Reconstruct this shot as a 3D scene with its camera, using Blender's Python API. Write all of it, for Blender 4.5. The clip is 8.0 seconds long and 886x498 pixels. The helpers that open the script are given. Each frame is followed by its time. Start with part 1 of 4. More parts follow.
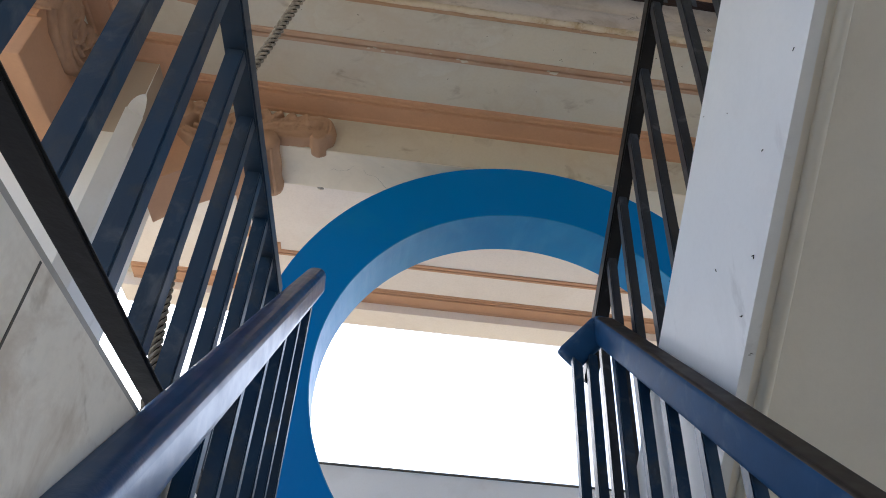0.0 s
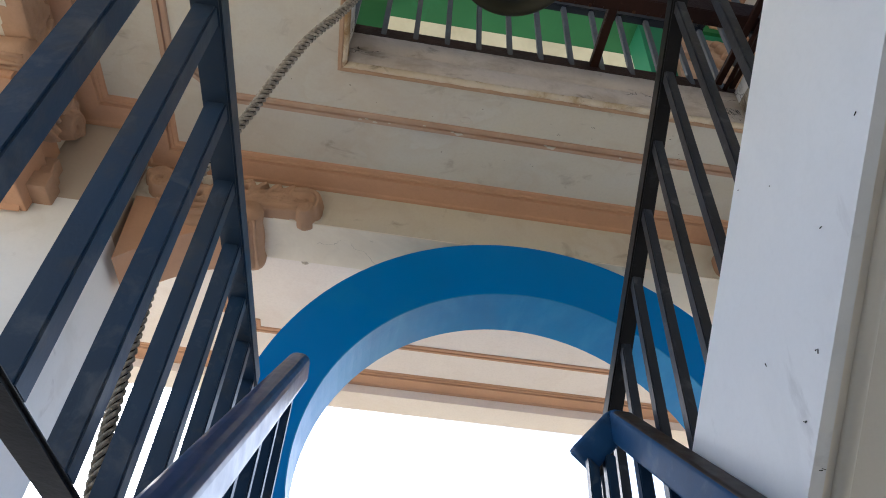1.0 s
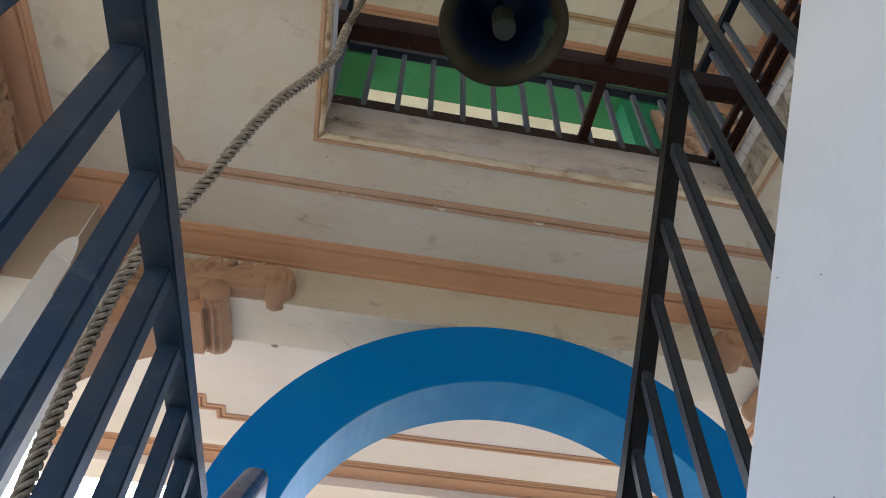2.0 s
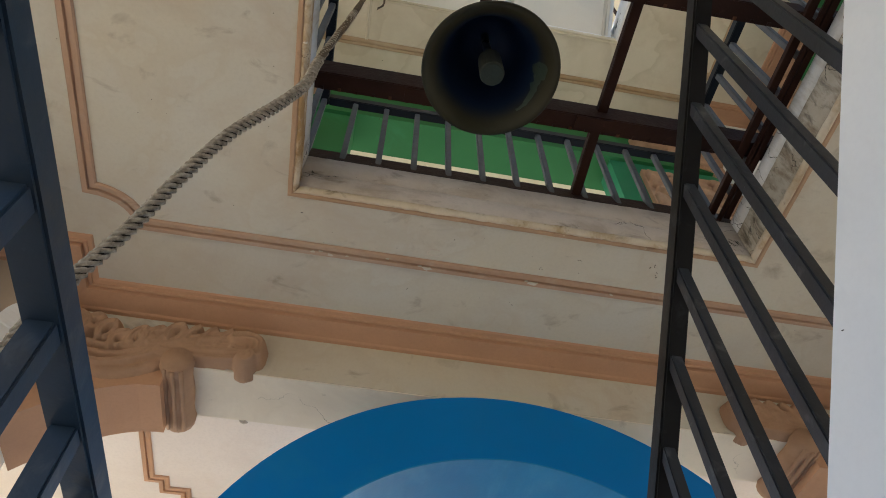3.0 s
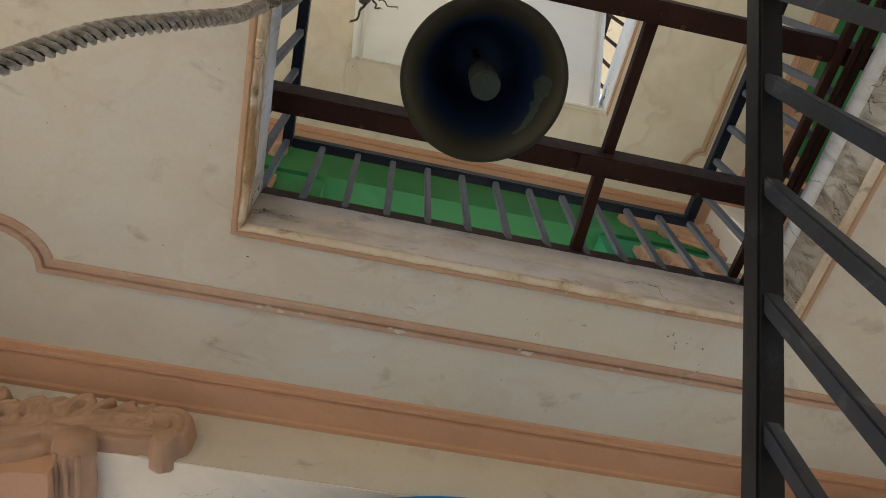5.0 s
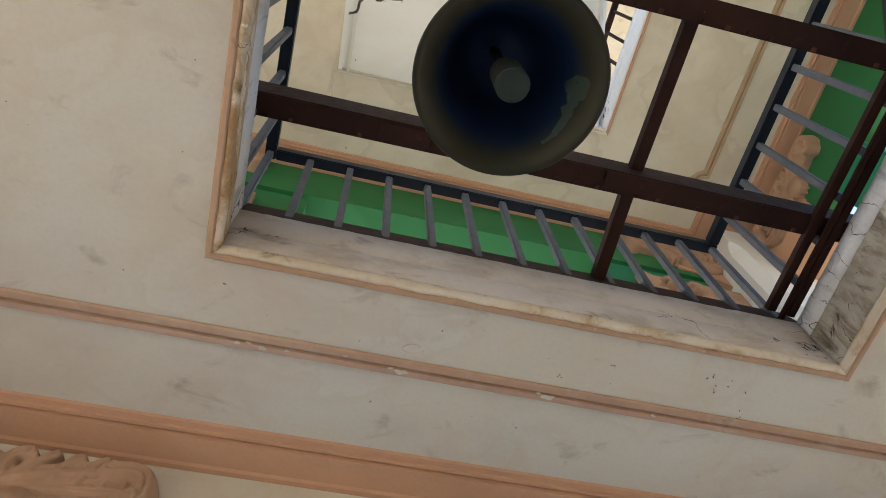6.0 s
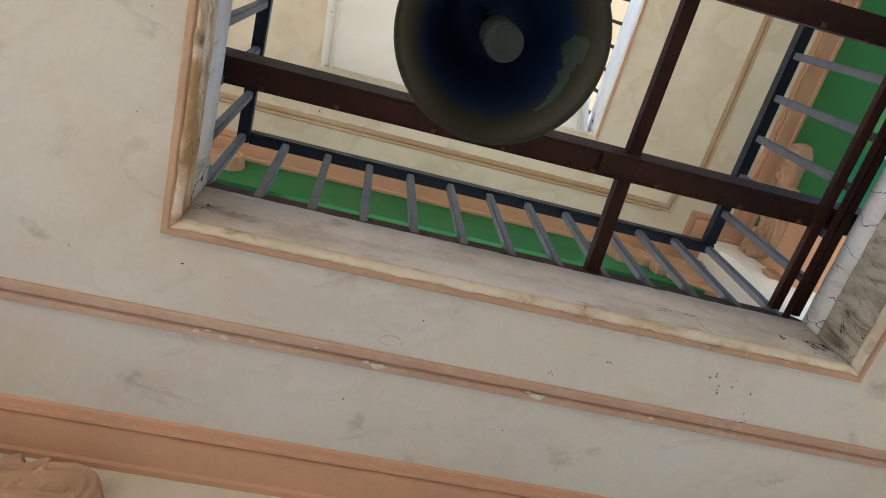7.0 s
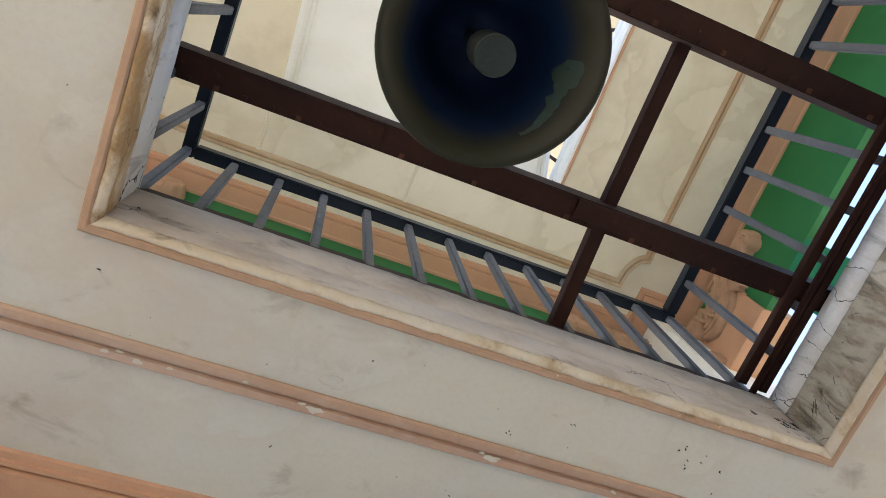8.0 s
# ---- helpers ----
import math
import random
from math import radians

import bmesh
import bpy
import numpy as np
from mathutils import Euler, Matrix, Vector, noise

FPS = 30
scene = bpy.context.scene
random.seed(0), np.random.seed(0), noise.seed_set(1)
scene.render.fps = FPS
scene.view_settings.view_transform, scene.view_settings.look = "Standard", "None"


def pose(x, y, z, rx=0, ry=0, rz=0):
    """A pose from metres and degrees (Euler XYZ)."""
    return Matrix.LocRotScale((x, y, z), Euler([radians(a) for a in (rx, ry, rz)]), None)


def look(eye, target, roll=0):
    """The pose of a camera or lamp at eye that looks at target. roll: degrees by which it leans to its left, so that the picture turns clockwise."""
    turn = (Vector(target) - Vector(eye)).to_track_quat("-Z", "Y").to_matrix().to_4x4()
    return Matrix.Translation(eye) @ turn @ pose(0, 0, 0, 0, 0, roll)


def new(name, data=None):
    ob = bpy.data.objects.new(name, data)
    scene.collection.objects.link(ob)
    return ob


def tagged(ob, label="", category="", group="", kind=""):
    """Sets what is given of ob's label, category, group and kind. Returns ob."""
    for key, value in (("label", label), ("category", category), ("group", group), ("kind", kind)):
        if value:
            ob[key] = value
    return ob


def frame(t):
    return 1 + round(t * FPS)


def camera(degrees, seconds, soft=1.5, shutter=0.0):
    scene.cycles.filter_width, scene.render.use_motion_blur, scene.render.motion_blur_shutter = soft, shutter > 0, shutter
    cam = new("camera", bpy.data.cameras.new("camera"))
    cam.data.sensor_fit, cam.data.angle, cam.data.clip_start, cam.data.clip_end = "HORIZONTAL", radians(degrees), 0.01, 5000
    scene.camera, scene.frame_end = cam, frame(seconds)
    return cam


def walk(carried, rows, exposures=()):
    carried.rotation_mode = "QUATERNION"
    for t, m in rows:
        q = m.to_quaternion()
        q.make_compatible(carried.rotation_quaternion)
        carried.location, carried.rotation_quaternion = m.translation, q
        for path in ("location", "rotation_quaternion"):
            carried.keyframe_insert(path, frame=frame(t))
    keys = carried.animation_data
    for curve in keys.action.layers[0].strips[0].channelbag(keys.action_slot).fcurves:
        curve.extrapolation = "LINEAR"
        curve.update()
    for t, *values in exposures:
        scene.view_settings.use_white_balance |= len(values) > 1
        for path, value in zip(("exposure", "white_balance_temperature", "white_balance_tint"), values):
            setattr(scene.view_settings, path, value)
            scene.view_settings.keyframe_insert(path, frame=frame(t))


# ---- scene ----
cam = camera(65.6, 8.0, 1.0)
PATH = [
    (0, (0.382, -2.119, -0.021), (0.522, -0.505, 1.152), 3.70),
    (0.5, (0.361, -2.077, 0.056), (0.503, -0.527, 1.311), 3.59),
    (1, (0.346, -1.954, 0.119), (0.509, -0.483, 1.465), 3.53),
    (1.5, (0.350, -1.854, 0.269), (0.527, -0.456, 1.688), 2.71),
    (1.7, (0.344, -1.835, 0.303), (0.531, -0.472, 1.755), 2.62),
    (2.8, (0.362, -1.646, 0.424), (0.568, -0.458, 2.020), 0.71),
    (3, (0.377, -1.606, 0.498), (0.582, -0.454, 2.120), 0.29),
    (3.5, (0.379, -1.526, 0.607), (0.592, -0.464, 2.288), -0.88),
    (4, (0.394, -1.426, 0.647), (0.614, -0.416, 2.359), -1.76),
    (4.2, (0.441, -1.362, 0.724), (0.647, -0.375, 2.451), -1.09),
    (5.3, (0.435, -1.102, 0.935), (0.694, -0.233, 2.717), -3.81),
    (5.5, (0.408, -1.058, 1.032), (0.683, -0.202, 2.819), -4.92),
    (6, (0.368, -0.999, 1.165), (0.662, -0.181, 2.966), -6.36),
    (6.5, (0.363, -0.930, 1.183), (0.678, -0.143, 2.995), -8.00),
    (7, (0.423, -0.824, 1.282), (0.749, -0.074, 3.107), -8.93),
    (7.5, (0.445, -0.758, 1.417), (0.832, -0.109, 3.268), -13.33),
    (8, (0.425, -0.650, 1.434), (0.865, -0.139, 3.317), -19.87),
]
EXPOSURES = [(0.0, 1.4, 5490, 9), (1.5, 1.56, 5430, 9), (3.0, 1.44, 5800, 8), (4.0, 1.48, 5950, 7), (5.5, 1.78, 5750, 10), (7.0, 2.12, 5560, 10), (8.0, 2.22, 5450, 9)]
walk(cam, [(t, look(eye, target, roll)) for t, eye, target, roll in PATH], EXPOSURES)

# ---- light ----
world = bpy.data.worlds.new("world")
scene.world = world
world.use_nodes = True
wn, wl = world.node_tree.nodes, world.node_tree.links
sky = wn.new("ShaderNodeTexSky")
sky.sky_type = "NISHITA"
sky.sun_disc = False
SUN_EL, SUN_AZ = radians(42), radians(-25)
sky.sun_elevation, sky.sun_rotation = SUN_EL, SUN_AZ
sky.dust_density, sky.ozone_density = 4.0, 0.6
pale = wn.new("ShaderNodeHueSaturation")
pale.inputs["Saturation"].default_value = 0.85
wl.new(sky.outputs["Color"], pale.inputs["Color"])
wl.new(pale.outputs["Color"], wn["Background"].inputs["Color"])
wn["Background"].inputs["Strength"].default_value = 0.15
sun = new("sun", bpy.data.lights.new("sun", "SUN"))
sun.data.energy, sun.data.angle, sun.data.color = 1.6, radians(12), (1.0, 0.95, 0.88)
sun.matrix_world = look((0, 0, 0), (-math.sin(SUN_AZ) * math.cos(SUN_EL), -math.cos(SUN_AZ) * math.cos(SUN_EL), -math.sin(SUN_EL)))


# ---- materials ----
def material(name, base, second, scale=3.0, amount=0.5, rough=0.7, metal=0.0, fine=60.0, bump=0.15, stain=None, stain_at=0.62, stain_scale=1.3,
             clouds_scale=4.5, clouds_mix=0.4, clouds_at=0.56, chips=None, chips_at=0.7, chips_scale=25.0, vary=0.0, fine_mix=0.25, gloss=0.25, cracks=None, cracks_scale=2.2, cracks_at=0.56, cracks_width=0.012, stretch=(1, 1, 1), tide=None, tide_scale=1.6, clouds=None):
    """Paint, plaster or metal: base colour clouded with a second one, fine grain, soft stains and small hard-edged chips."""
    m = bpy.data.materials.new(name)
    m.use_nodes = True
    n, l = m.node_tree.nodes, m.node_tree.links
    bsdf = n["Principled BSDF"]
    geo = n.new("ShaderNodeTexCoord")

    drawn = n.new("ShaderNodeMapping")
    drawn.inputs["Scale"].default_value = stretch
    l.new(geo.outputs["Object"], drawn.inputs["Vector"])

    def nz(sc, detail=4.0, rgh=0.55, distort=0.0, along=False):
        t = n.new("ShaderNodeTexNoise")
        t.inputs["Scale"].default_value, t.inputs["Detail"].default_value = sc, detail
        t.inputs["Roughness"].default_value, t.inputs["Distortion"].default_value = rgh, distort
        l.new((drawn.outputs["Vector"] if along else geo.outputs["Object"]), t.inputs["Vector"])
        return t.outputs["Fac"]

    def ramp(src, a, b):
        r = n.new("ShaderNodeMapRange")
        r.inputs["From Min"].default_value, r.inputs["From Max"].default_value = a, b
        l.new(src, r.inputs["Value"])
        return r.outputs["Result"]

    def mix(f, a, b):
        x = n.new("ShaderNodeMix")
        x.data_type = "RGBA"
        if isinstance(f, float):
            x.inputs["Factor"].default_value = f
        else:
            l.new(f, x.inputs["Factor"])
        for sock, v in ((x.inputs["A"], a), (x.inputs["B"], b)):
            if isinstance(v, tuple):
                sock.default_value = (*v, 1)
            else:
                l.new(v, sock)
        return x.outputs["Result"]

    def times(f, k):
        x = n.new("ShaderNodeMath")
        x.operation = "MULTIPLY"
        l.new(f, x.inputs[0])
        x.inputs[1].default_value = k
        return x.outputs[0]

    col = mix(times(ramp(nz(scale), 0.35, 0.7), amount), base, second)
    grain = nz(fine, 3.0, 0.7)
    dark = tuple(c * 0.72 for c in base)
    col = mix(times(ramp(grain, 0.45, 0.75), fine_mix), col, dark)
    if clouds:
        col = mix(times(ramp(nz(0.9, 6.0, 0.65, 0.8), 0.48, 0.68), 0.5), col, clouds)
        col = mix(times(ramp(nz(clouds_scale, 6.0, 0.65, 0.4, True), clouds_at, clouds_at + 0.16), clouds_mix), col, clouds)
    if tide:
        wet = nz(tide_scale, 5.0, 0.5, 0.3)
        rise, fall = ramp(wet, 0.5, 0.56), ramp(wet, 0.575, 0.565)
        edge = n.new("ShaderNodeMath")
        edge.operation = "MULTIPLY"
        l.new(rise, edge.inputs[0])
        l.new(fall, edge.inputs[1])
        col = mix(times(edge.outputs[0], 0.3), col, tide)
    if stain:
        col = mix(times(ramp(nz(stain_scale, 7.0, 0.6, 0.6, True), stain_at, stain_at + 0.16), 0.75), col, stain)
    if chips:
        col = mix(ramp(nz(chips_scale, 4.0, 0.6), chips_at, chips_at + 0.025), col, chips)
    if cracks:
        warp = n.new("ShaderNodeTexNoise")
        warp.inputs["Scale"].default_value, warp.inputs["Detail"].default_value = 5.0, 6.0
        l.new(geo.outputs["Object"], warp.inputs["Vector"])
        shift = n.new("ShaderNodeVectorMath")
        shift.operation = "MULTIPLY_ADD"
        l.new(warp.outputs["Color"], shift.inputs[0])
        shift.inputs[1].default_value = (0.35, 0.35, 0.35)
        l.new(drawn.outputs["Vector"], shift.inputs[2])
        v = n.new("ShaderNodeTexVoronoi")
        v.feature = "DISTANCE_TO_EDGE"
        v.inputs["Scale"].default_value = cracks_scale
        l.new(shift.outputs[0], v.inputs["Vector"])
        thin = ramp(v.outputs["Distance"], cracks_width, cracks_width * 0.35)
        where = ramp(nz(cracks_scale * 0.6, 3.0), cracks_at, cracks_at + 0.06)
        both = n.new("ShaderNodeMath")
        both.operation = "MULTIPLY"
        l.new(thin, both.inputs[0])
        l.new(where, both.inputs[1])
        col = mix(both.outputs[0], col, cracks)
    if vary:
        info = n.new("ShaderNodeObjectInfo")
        col = mix(times(info.outputs["Random"], vary), col, second)
    l.new(col, bsdf.inputs["Base Color"])
    bsdf.inputs["Metallic"].default_value = metal
    bsdf.inputs["Specular IOR Level"].default_value = gloss
    rr = n.new("ShaderNodeMapRange")
    rr.inputs["To Min"].default_value, rr.inputs["To Max"].default_value = rough - 0.12, min(1.0, rough + 0.12)
    l.new(nz(scale * 3), rr.inputs["Value"])
    l.new(rr.outputs["Result"], bsdf.inputs["Roughness"])
    b = n.new("ShaderNodeBump")
    b.inputs["Strength"].default_value, b.inputs["Distance"].default_value = bump, 0.01
    add = n.new("ShaderNodeMath")
    l.new(grain, add.inputs[0])
    l.new(nz(scale * 4, 5.0), add.inputs[1])
    l.new(add.outputs[0], b.inputs["Height"])
    l.new(b.outputs["Normal"], bsdf.inputs["Normal"])
    return m


CREAM = material("cream_plaster", (0.6, 0.55, 0.44), (0.59, 0.57, 0.51), 1.7, 1.0, 0.85, clouds=(0.5, 0.42, 0.33), clouds_at=0.54, clouds_mix=0.5, clouds_scale=3.4, stretch=(0.7, 1, 1), stain=(0.3, 0.25, 0.19), stain_at=0.595, stain_scale=6.5, chips=(0.12, 0.1, 0.08), chips_at=0.765, chips_scale=16, bump=0.08, fine_mix=0.2, tide=(0.53, 0.46, 0.35), tide_scale=2.3)
YELLOWED = material("yellowed_plaster", (0.7, 0.635, 0.5), (0.6, 0.55, 0.42), 1.5, 0.7, 0.85, clouds=(0.52, 0.45, 0.33), clouds_scale=2.2, clouds_at=0.52, clouds_mix=0.5, tide=(0.44, 0.37, 0.24), tide_scale=1.3, chips=(0.2, 0.16, 0.1), chips_at=0.765, chips_scale=16, bump=0.06, fine_mix=0.12)
WHITE = material("white_plaster", (0.82, 0.81, 0.78), (0.75, 0.74, 0.73), 1.8, 0.5, 0.7, clouds=(0.66, 0.64, 0.6), stain=(0.42, 0.4, 0.37), stain_at=0.7, stain_scale=5.0, chips=(0.16, 0.15, 0.14), chips_at=0.765, chips_scale=18, bump=0.05, fine_mix=0.1)
WARMWHITE = material("warm_white_plaster", (0.78, 0.74, 0.66), (0.72, 0.68, 0.6), 1.8, 0.5, 0.8, clouds=(0.63, 0.59, 0.52), stain=(0.4, 0.36, 0.3), stain_at=0.69, stain_scale=5.0, chips=(0.1, 0.09, 0.08), chips_at=0.775, chips_scale=20, bump=0.05, fine_mix=0.1)
SCUFFED = material("scuffed_white_gloss", (0.76, 0.77, 0.78), (0.7, 0.71, 0.73), 1.8, 0.5, 0.45, clouds=(0.64, 0.65, 0.66), stain=(0.4, 0.4, 0.41), stain_at=0.64, stain_scale=6.0, stretch=(1, 1, 0.45), chips=(0.1, 0.1, 0.1), chips_at=0.77, chips_scale=22, bump=0.05, fine_mix=0.1, gloss=0.4)
GRIME = material("weathered_plaster", (0.66, 0.59, 0.52), (0.56, 0.49, 0.42), 3.0, 0.7, 0.9, clouds=(0.36, 0.29, 0.22), clouds_scale=6.0, clouds_mix=0.55, clouds_at=0.5, stain=(0.14, 0.11, 0.08), stain_at=0.6, stain_scale=9.0, stretch=(0.7, 1, 1.2), chips=(0.06, 0.05, 0.05), chips_at=0.72, chips_scale=24, bump=0.3, cracks=(0.05, 0.045, 0.04), cracks_scale=5.0, cracks_at=0.58)
MOULD = material("mouldy_plaster", (0.7, 0.61, 0.47), (0.56, 0.42, 0.25), 5.0, 0.9, 0.9, clouds=(0.34, 0.205, 0.085), clouds_scale=10.0, clouds_mix=0.9, clouds_at=0.41, stain=(0.1, 0.06, 0.025), stain_at=0.58, stain_scale=15.0, stretch=(1, 0.75, 1), chips=(0.74, 0.68, 0.58), chips_at=0.7, chips_scale=19, bump=0.35, cracks=(0.05, 0.035, 0.02), cracks_scale=7.0, cracks_at=0.52)
STAINED_BEAD = material("stained_cream_bead", (0.7, 0.62, 0.49), (0.6, 0.49, 0.33), 9.0, 0.8, 0.9, clouds=(0.38, 0.24, 0.1), clouds_scale=8.0, clouds_mix=0.6, clouds_at=0.52, stain=(0.09, 0.06, 0.035), stain_at=0.6, stain_scale=14.0, chips=(0.06, 0.05, 0.04), chips_at=0.73, chips_scale=30, bump=0.3)
CRACKED = material("blackened_cracked_plaster", (0.5, 0.45, 0.37), (0.38, 0.33, 0.25), 6.0, 0.8, 0.9, clouds=(0.21, 0.165, 0.11), clouds_scale=9.0, clouds_mix=0.8, clouds_at=0.46, stain=(0.045, 0.038, 0.028), stain_at=0.55, stain_scale=12.0, stretch=(1, 2.2, 0.7), chips=(0.03, 0.03, 0.03), chips_at=0.7, chips_scale=24, bump=0.4, cracks=(0.02, 0.018, 0.015), cracks_scale=5.5, cracks_at=0.52, cracks_width=0.014)
LIMEWASH = material("cracked_limewash", (0.72, 0.7, 0.68), (0.6, 0.58, 0.56), 5.0, 0.7, 0.85, clouds=(0.46, 0.4, 0.32), clouds_scale=7.0, clouds_mix=0.6, clouds_at=0.53, stain=(0.12, 0.1, 0.075), stain_at=0.6, stain_scale=9.0, stretch=(1, 1.7, 0.4), chips=(0.06, 0.05, 0.05), chips_at=0.73, chips_scale=30, bump=0.3, cracks=(0.03, 0.027, 0.022), cracks_scale=5.0, cracks_at=0.5, cracks_width=0.013)
# cracked plaster, its colour lightened for light rising from the ground outside
SOFFIT = material("cracked_white_plaster_lit", (0.84, 0.77, 0.65), (0.76, 0.68, 0.56), 2.2, 0.7, 0.8, clouds=(0.6, 0.53, 0.43), clouds_at=0.58, stain=(0.3, 0.25, 0.19), stain_at=0.66, stain_scale=8.0, cracks=(0.1, 0.085, 0.07), cracks_scale=2.0, cracks_at=0.58, cracks_width=0.004, chips=(0.12, 0.1, 0.08), chips_at=0.76, chips_scale=20, bump=0.1, fine_mix=0.12)
BUFF = material("buff_wall_paint", (0.46, 0.39, 0.31), (0.41, 0.34, 0.27), 2.0, 0.6, 0.85, clouds=(0.42, 0.34, 0.26), bump=0.05, fine_mix=0.12)
BEADPAINT = material("dusty_peach_paint", (0.47, 0.31, 0.215), (0.4, 0.265, 0.185), 5.0, 0.7, 0.85, clouds=(0.52, 0.42, 0.33), clouds_scale=7.0, clouds_mix=0.5, clouds_at=0.55, stain=(0.22, 0.14, 0.09), stain_at=0.64, stain_scale=7.0, chips=(0.66, 0.58, 0.48), chips_at=0.76, chips_scale=26, bump=0.15, fine_mix=0.2)
YELLOWBEAD = material("yellowed_brown_paint", (0.45, 0.31, 0.18), (0.38, 0.26, 0.15), 4.0, 0.7, 0.85, clouds=(0.55, 0.47, 0.35), clouds_scale=5.0, stain=(0.25, 0.17, 0.1), stain_at=0.65, stain_scale=7.0, bump=0.1)
# white raised in colour for the upper flight, which faces the outside light
WHITE_LIT = material("white_paint_lit", (0.9, 0.88, 0.83), (0.86, 0.84, 0.79), 1.5, 0.5, 0.8, clouds=(0.8, 0.76, 0.68), stain=(0.5, 0.44, 0.36), stain_at=0.7, stain_scale=5.0, bump=0.05, fine_mix=0.06)
# pale plaster with the gallery's pink bounce light put into its colour
PINK_BOUNCE = material("plaster_pink_bounce", (0.84, 0.77, 0.72), (0.79, 0.71, 0.65), 1.6, 0.5, 0.85, clouds=(0.72, 0.62, 0.55), bump=0.05)
STAINED = material("stained_white_plaster", (0.84, 0.79, 0.71), (0.74, 0.68, 0.59), 2.4, 0.8, 0.75, clouds=(0.55, 0.47, 0.38), clouds_scale=9.0, clouds_mix=0.7, clouds_at=0.5, stain=(0.4, 0.33, 0.25), stain_at=0.6, stain_scale=14.0, chips=(0.1, 0.08, 0.07), chips_at=0.755, chips_scale=28, bump=0.1, cracks=(0.06, 0.05, 0.045), cracks_scale=7.0, cracks_at=0.6, cracks_width=0.02)
PEACH = material("peach_paint", (0.55, 0.325, 0.2), (0.48, 0.28, 0.17), 3.0, 0.6, 0.8, clouds=(0.42, 0.25, 0.16), stain=(0.24, 0.13, 0.08), stain_at=0.67, stain_scale=4.0, chips=(0.7, 0.6, 0.5), chips_at=0.79, chips_scale=30, bump=0.1)
CHIPPED = material("chipped_peach_paint", (0.49, 0.325, 0.21), (0.4, 0.26, 0.165), 6.0, 0.8, 0.8, clouds=(0.33, 0.19, 0.1), stain=(0.13, 0.08, 0.05), stain_at=0.63, stain_scale=9.0, chips=(0.66, 0.56, 0.44), chips_at=0.71, chips_scale=28, bump=0.2, fine_mix=0.3)
CARVED = material("carved_peach_stucco", (0.45, 0.29, 0.19), (0.36, 0.225, 0.145), 9.0, 0.8, 0.9, clouds=(0.38, 0.23, 0.15), stain=(0.26, 0.15, 0.1), stain_at=0.64, stain_scale=6, bump=0.25)
BLUE = material("blue_paint", (0.0, 0.19, 0.58), (0.0, 0.165, 0.5), 1.5, 0.6, 0.42, gloss=0.32, stain=(0.01, 0.22, 0.52), stain_at=0.6, stain_scale=1.6, chips=(0.4, 0.5, 0.6), chips_at=0.8, chips_scale=30, fine_mix=0.06, bump=0.06)
# gate blue with brush marks, paled for the light on the ring's lining
BLUE_LIT = material("brushed_blue_paint_lit", (0.02, 0.25, 0.54), (0.03, 0.2, 0.47), 3.0, 0.8, 0.38, gloss=0.4, clouds=(0.07, 0.33, 0.6), clouds_scale=4.0, clouds_mix=0.6, clouds_at=0.5, stretch=(1, 0.3, 1), stain=(0.0, 0.15, 0.42), stain_at=0.62, stain_scale=3.0, chips=(0.4, 0.5, 0.6), chips_at=0.79, chips_scale=30, fine_mix=0.08, bump=0.1)
GREEN = material("green_paint", (0.032, 0.16, 0.052), (0.024, 0.125, 0.04), 1.5, 0.6, 0.6, stain=(0.05, 0.23, 0.1), stain_at=0.6, fine_mix=0.1, bump=0.06)
# brighter, bluer copy of the green, for jambs that catch the light
GREEN_LIT = material("green_paint_lit", (0.03, 0.2, 0.1), (0.026, 0.17, 0.085), 1.5, 0.6, 0.6, stain=(0.045, 0.23, 0.13), stain_at=0.62, fine_mix=0.1, bump=0.06)
STEEL = material("navy_painted_steel", (0.012, 0.043, 0.096), (0.013, 0.03, 0.058), 6.0, 0.7, 0.42, fine_mix=0.08, fine=45, clouds=(0.056, 0.06, 0.064), clouds_mix=0.85, clouds_scale=8.0, clouds_at=0.53, stain=(0.085, 0.105, 0.135), stain_at=0.56, stain_scale=16, chips=(0.13, 0.14, 0.16), chips_at=0.73, chips_scale=30, bump=0.05, gloss=0.35)
UMBER = material("umber_painted_steel", (0.014, 0.0135, 0.014), (0.01, 0.009, 0.009), 8.0, 0.7, 0.4, fine=45, clouds=(0.026, 0.026, 0.029), stain=(0.05, 0.052, 0.058), stain_at=0.6, stain_scale=14, chips=(0.11, 0.11, 0.12), chips_at=0.74, chips_scale=35, bump=0.08, gloss=0.3)
HANDWORN = material("hand_worn_brown_enamel", (0.02, 0.015, 0.012), (0.03, 0.021, 0.016), 9.0, 0.7, 0.5, fine_mix=0.1, fine=45, stain=(0.05, 0.04, 0.035), stain_at=0.62, stain_scale=12, bump=0.05, gloss=0.2)
SLATE = material("slate_grey_steel", (0.024, 0.028, 0.038), (0.014, 0.013, 0.013), 8.0, 0.7, 0.38, fine=45, clouds=(0.05, 0.05, 0.052), stain=(0.11, 0.11, 0.115), stain_at=0.58, stain_scale=17, chips=(0.16, 0.17, 0.18), chips_at=0.73, chips_scale=35, bump=0.08, gloss=0.5)
BLACKNAVY = material("black_navy_steel", (0.008, 0.012, 0.02), (0.006, 0.007, 0.009), 8.0, 0.7, 0.42, fine=45, stain=(0.03, 0.033, 0.037), stain_at=0.62, stain_scale=12, bump=0.08, gloss=0.2)
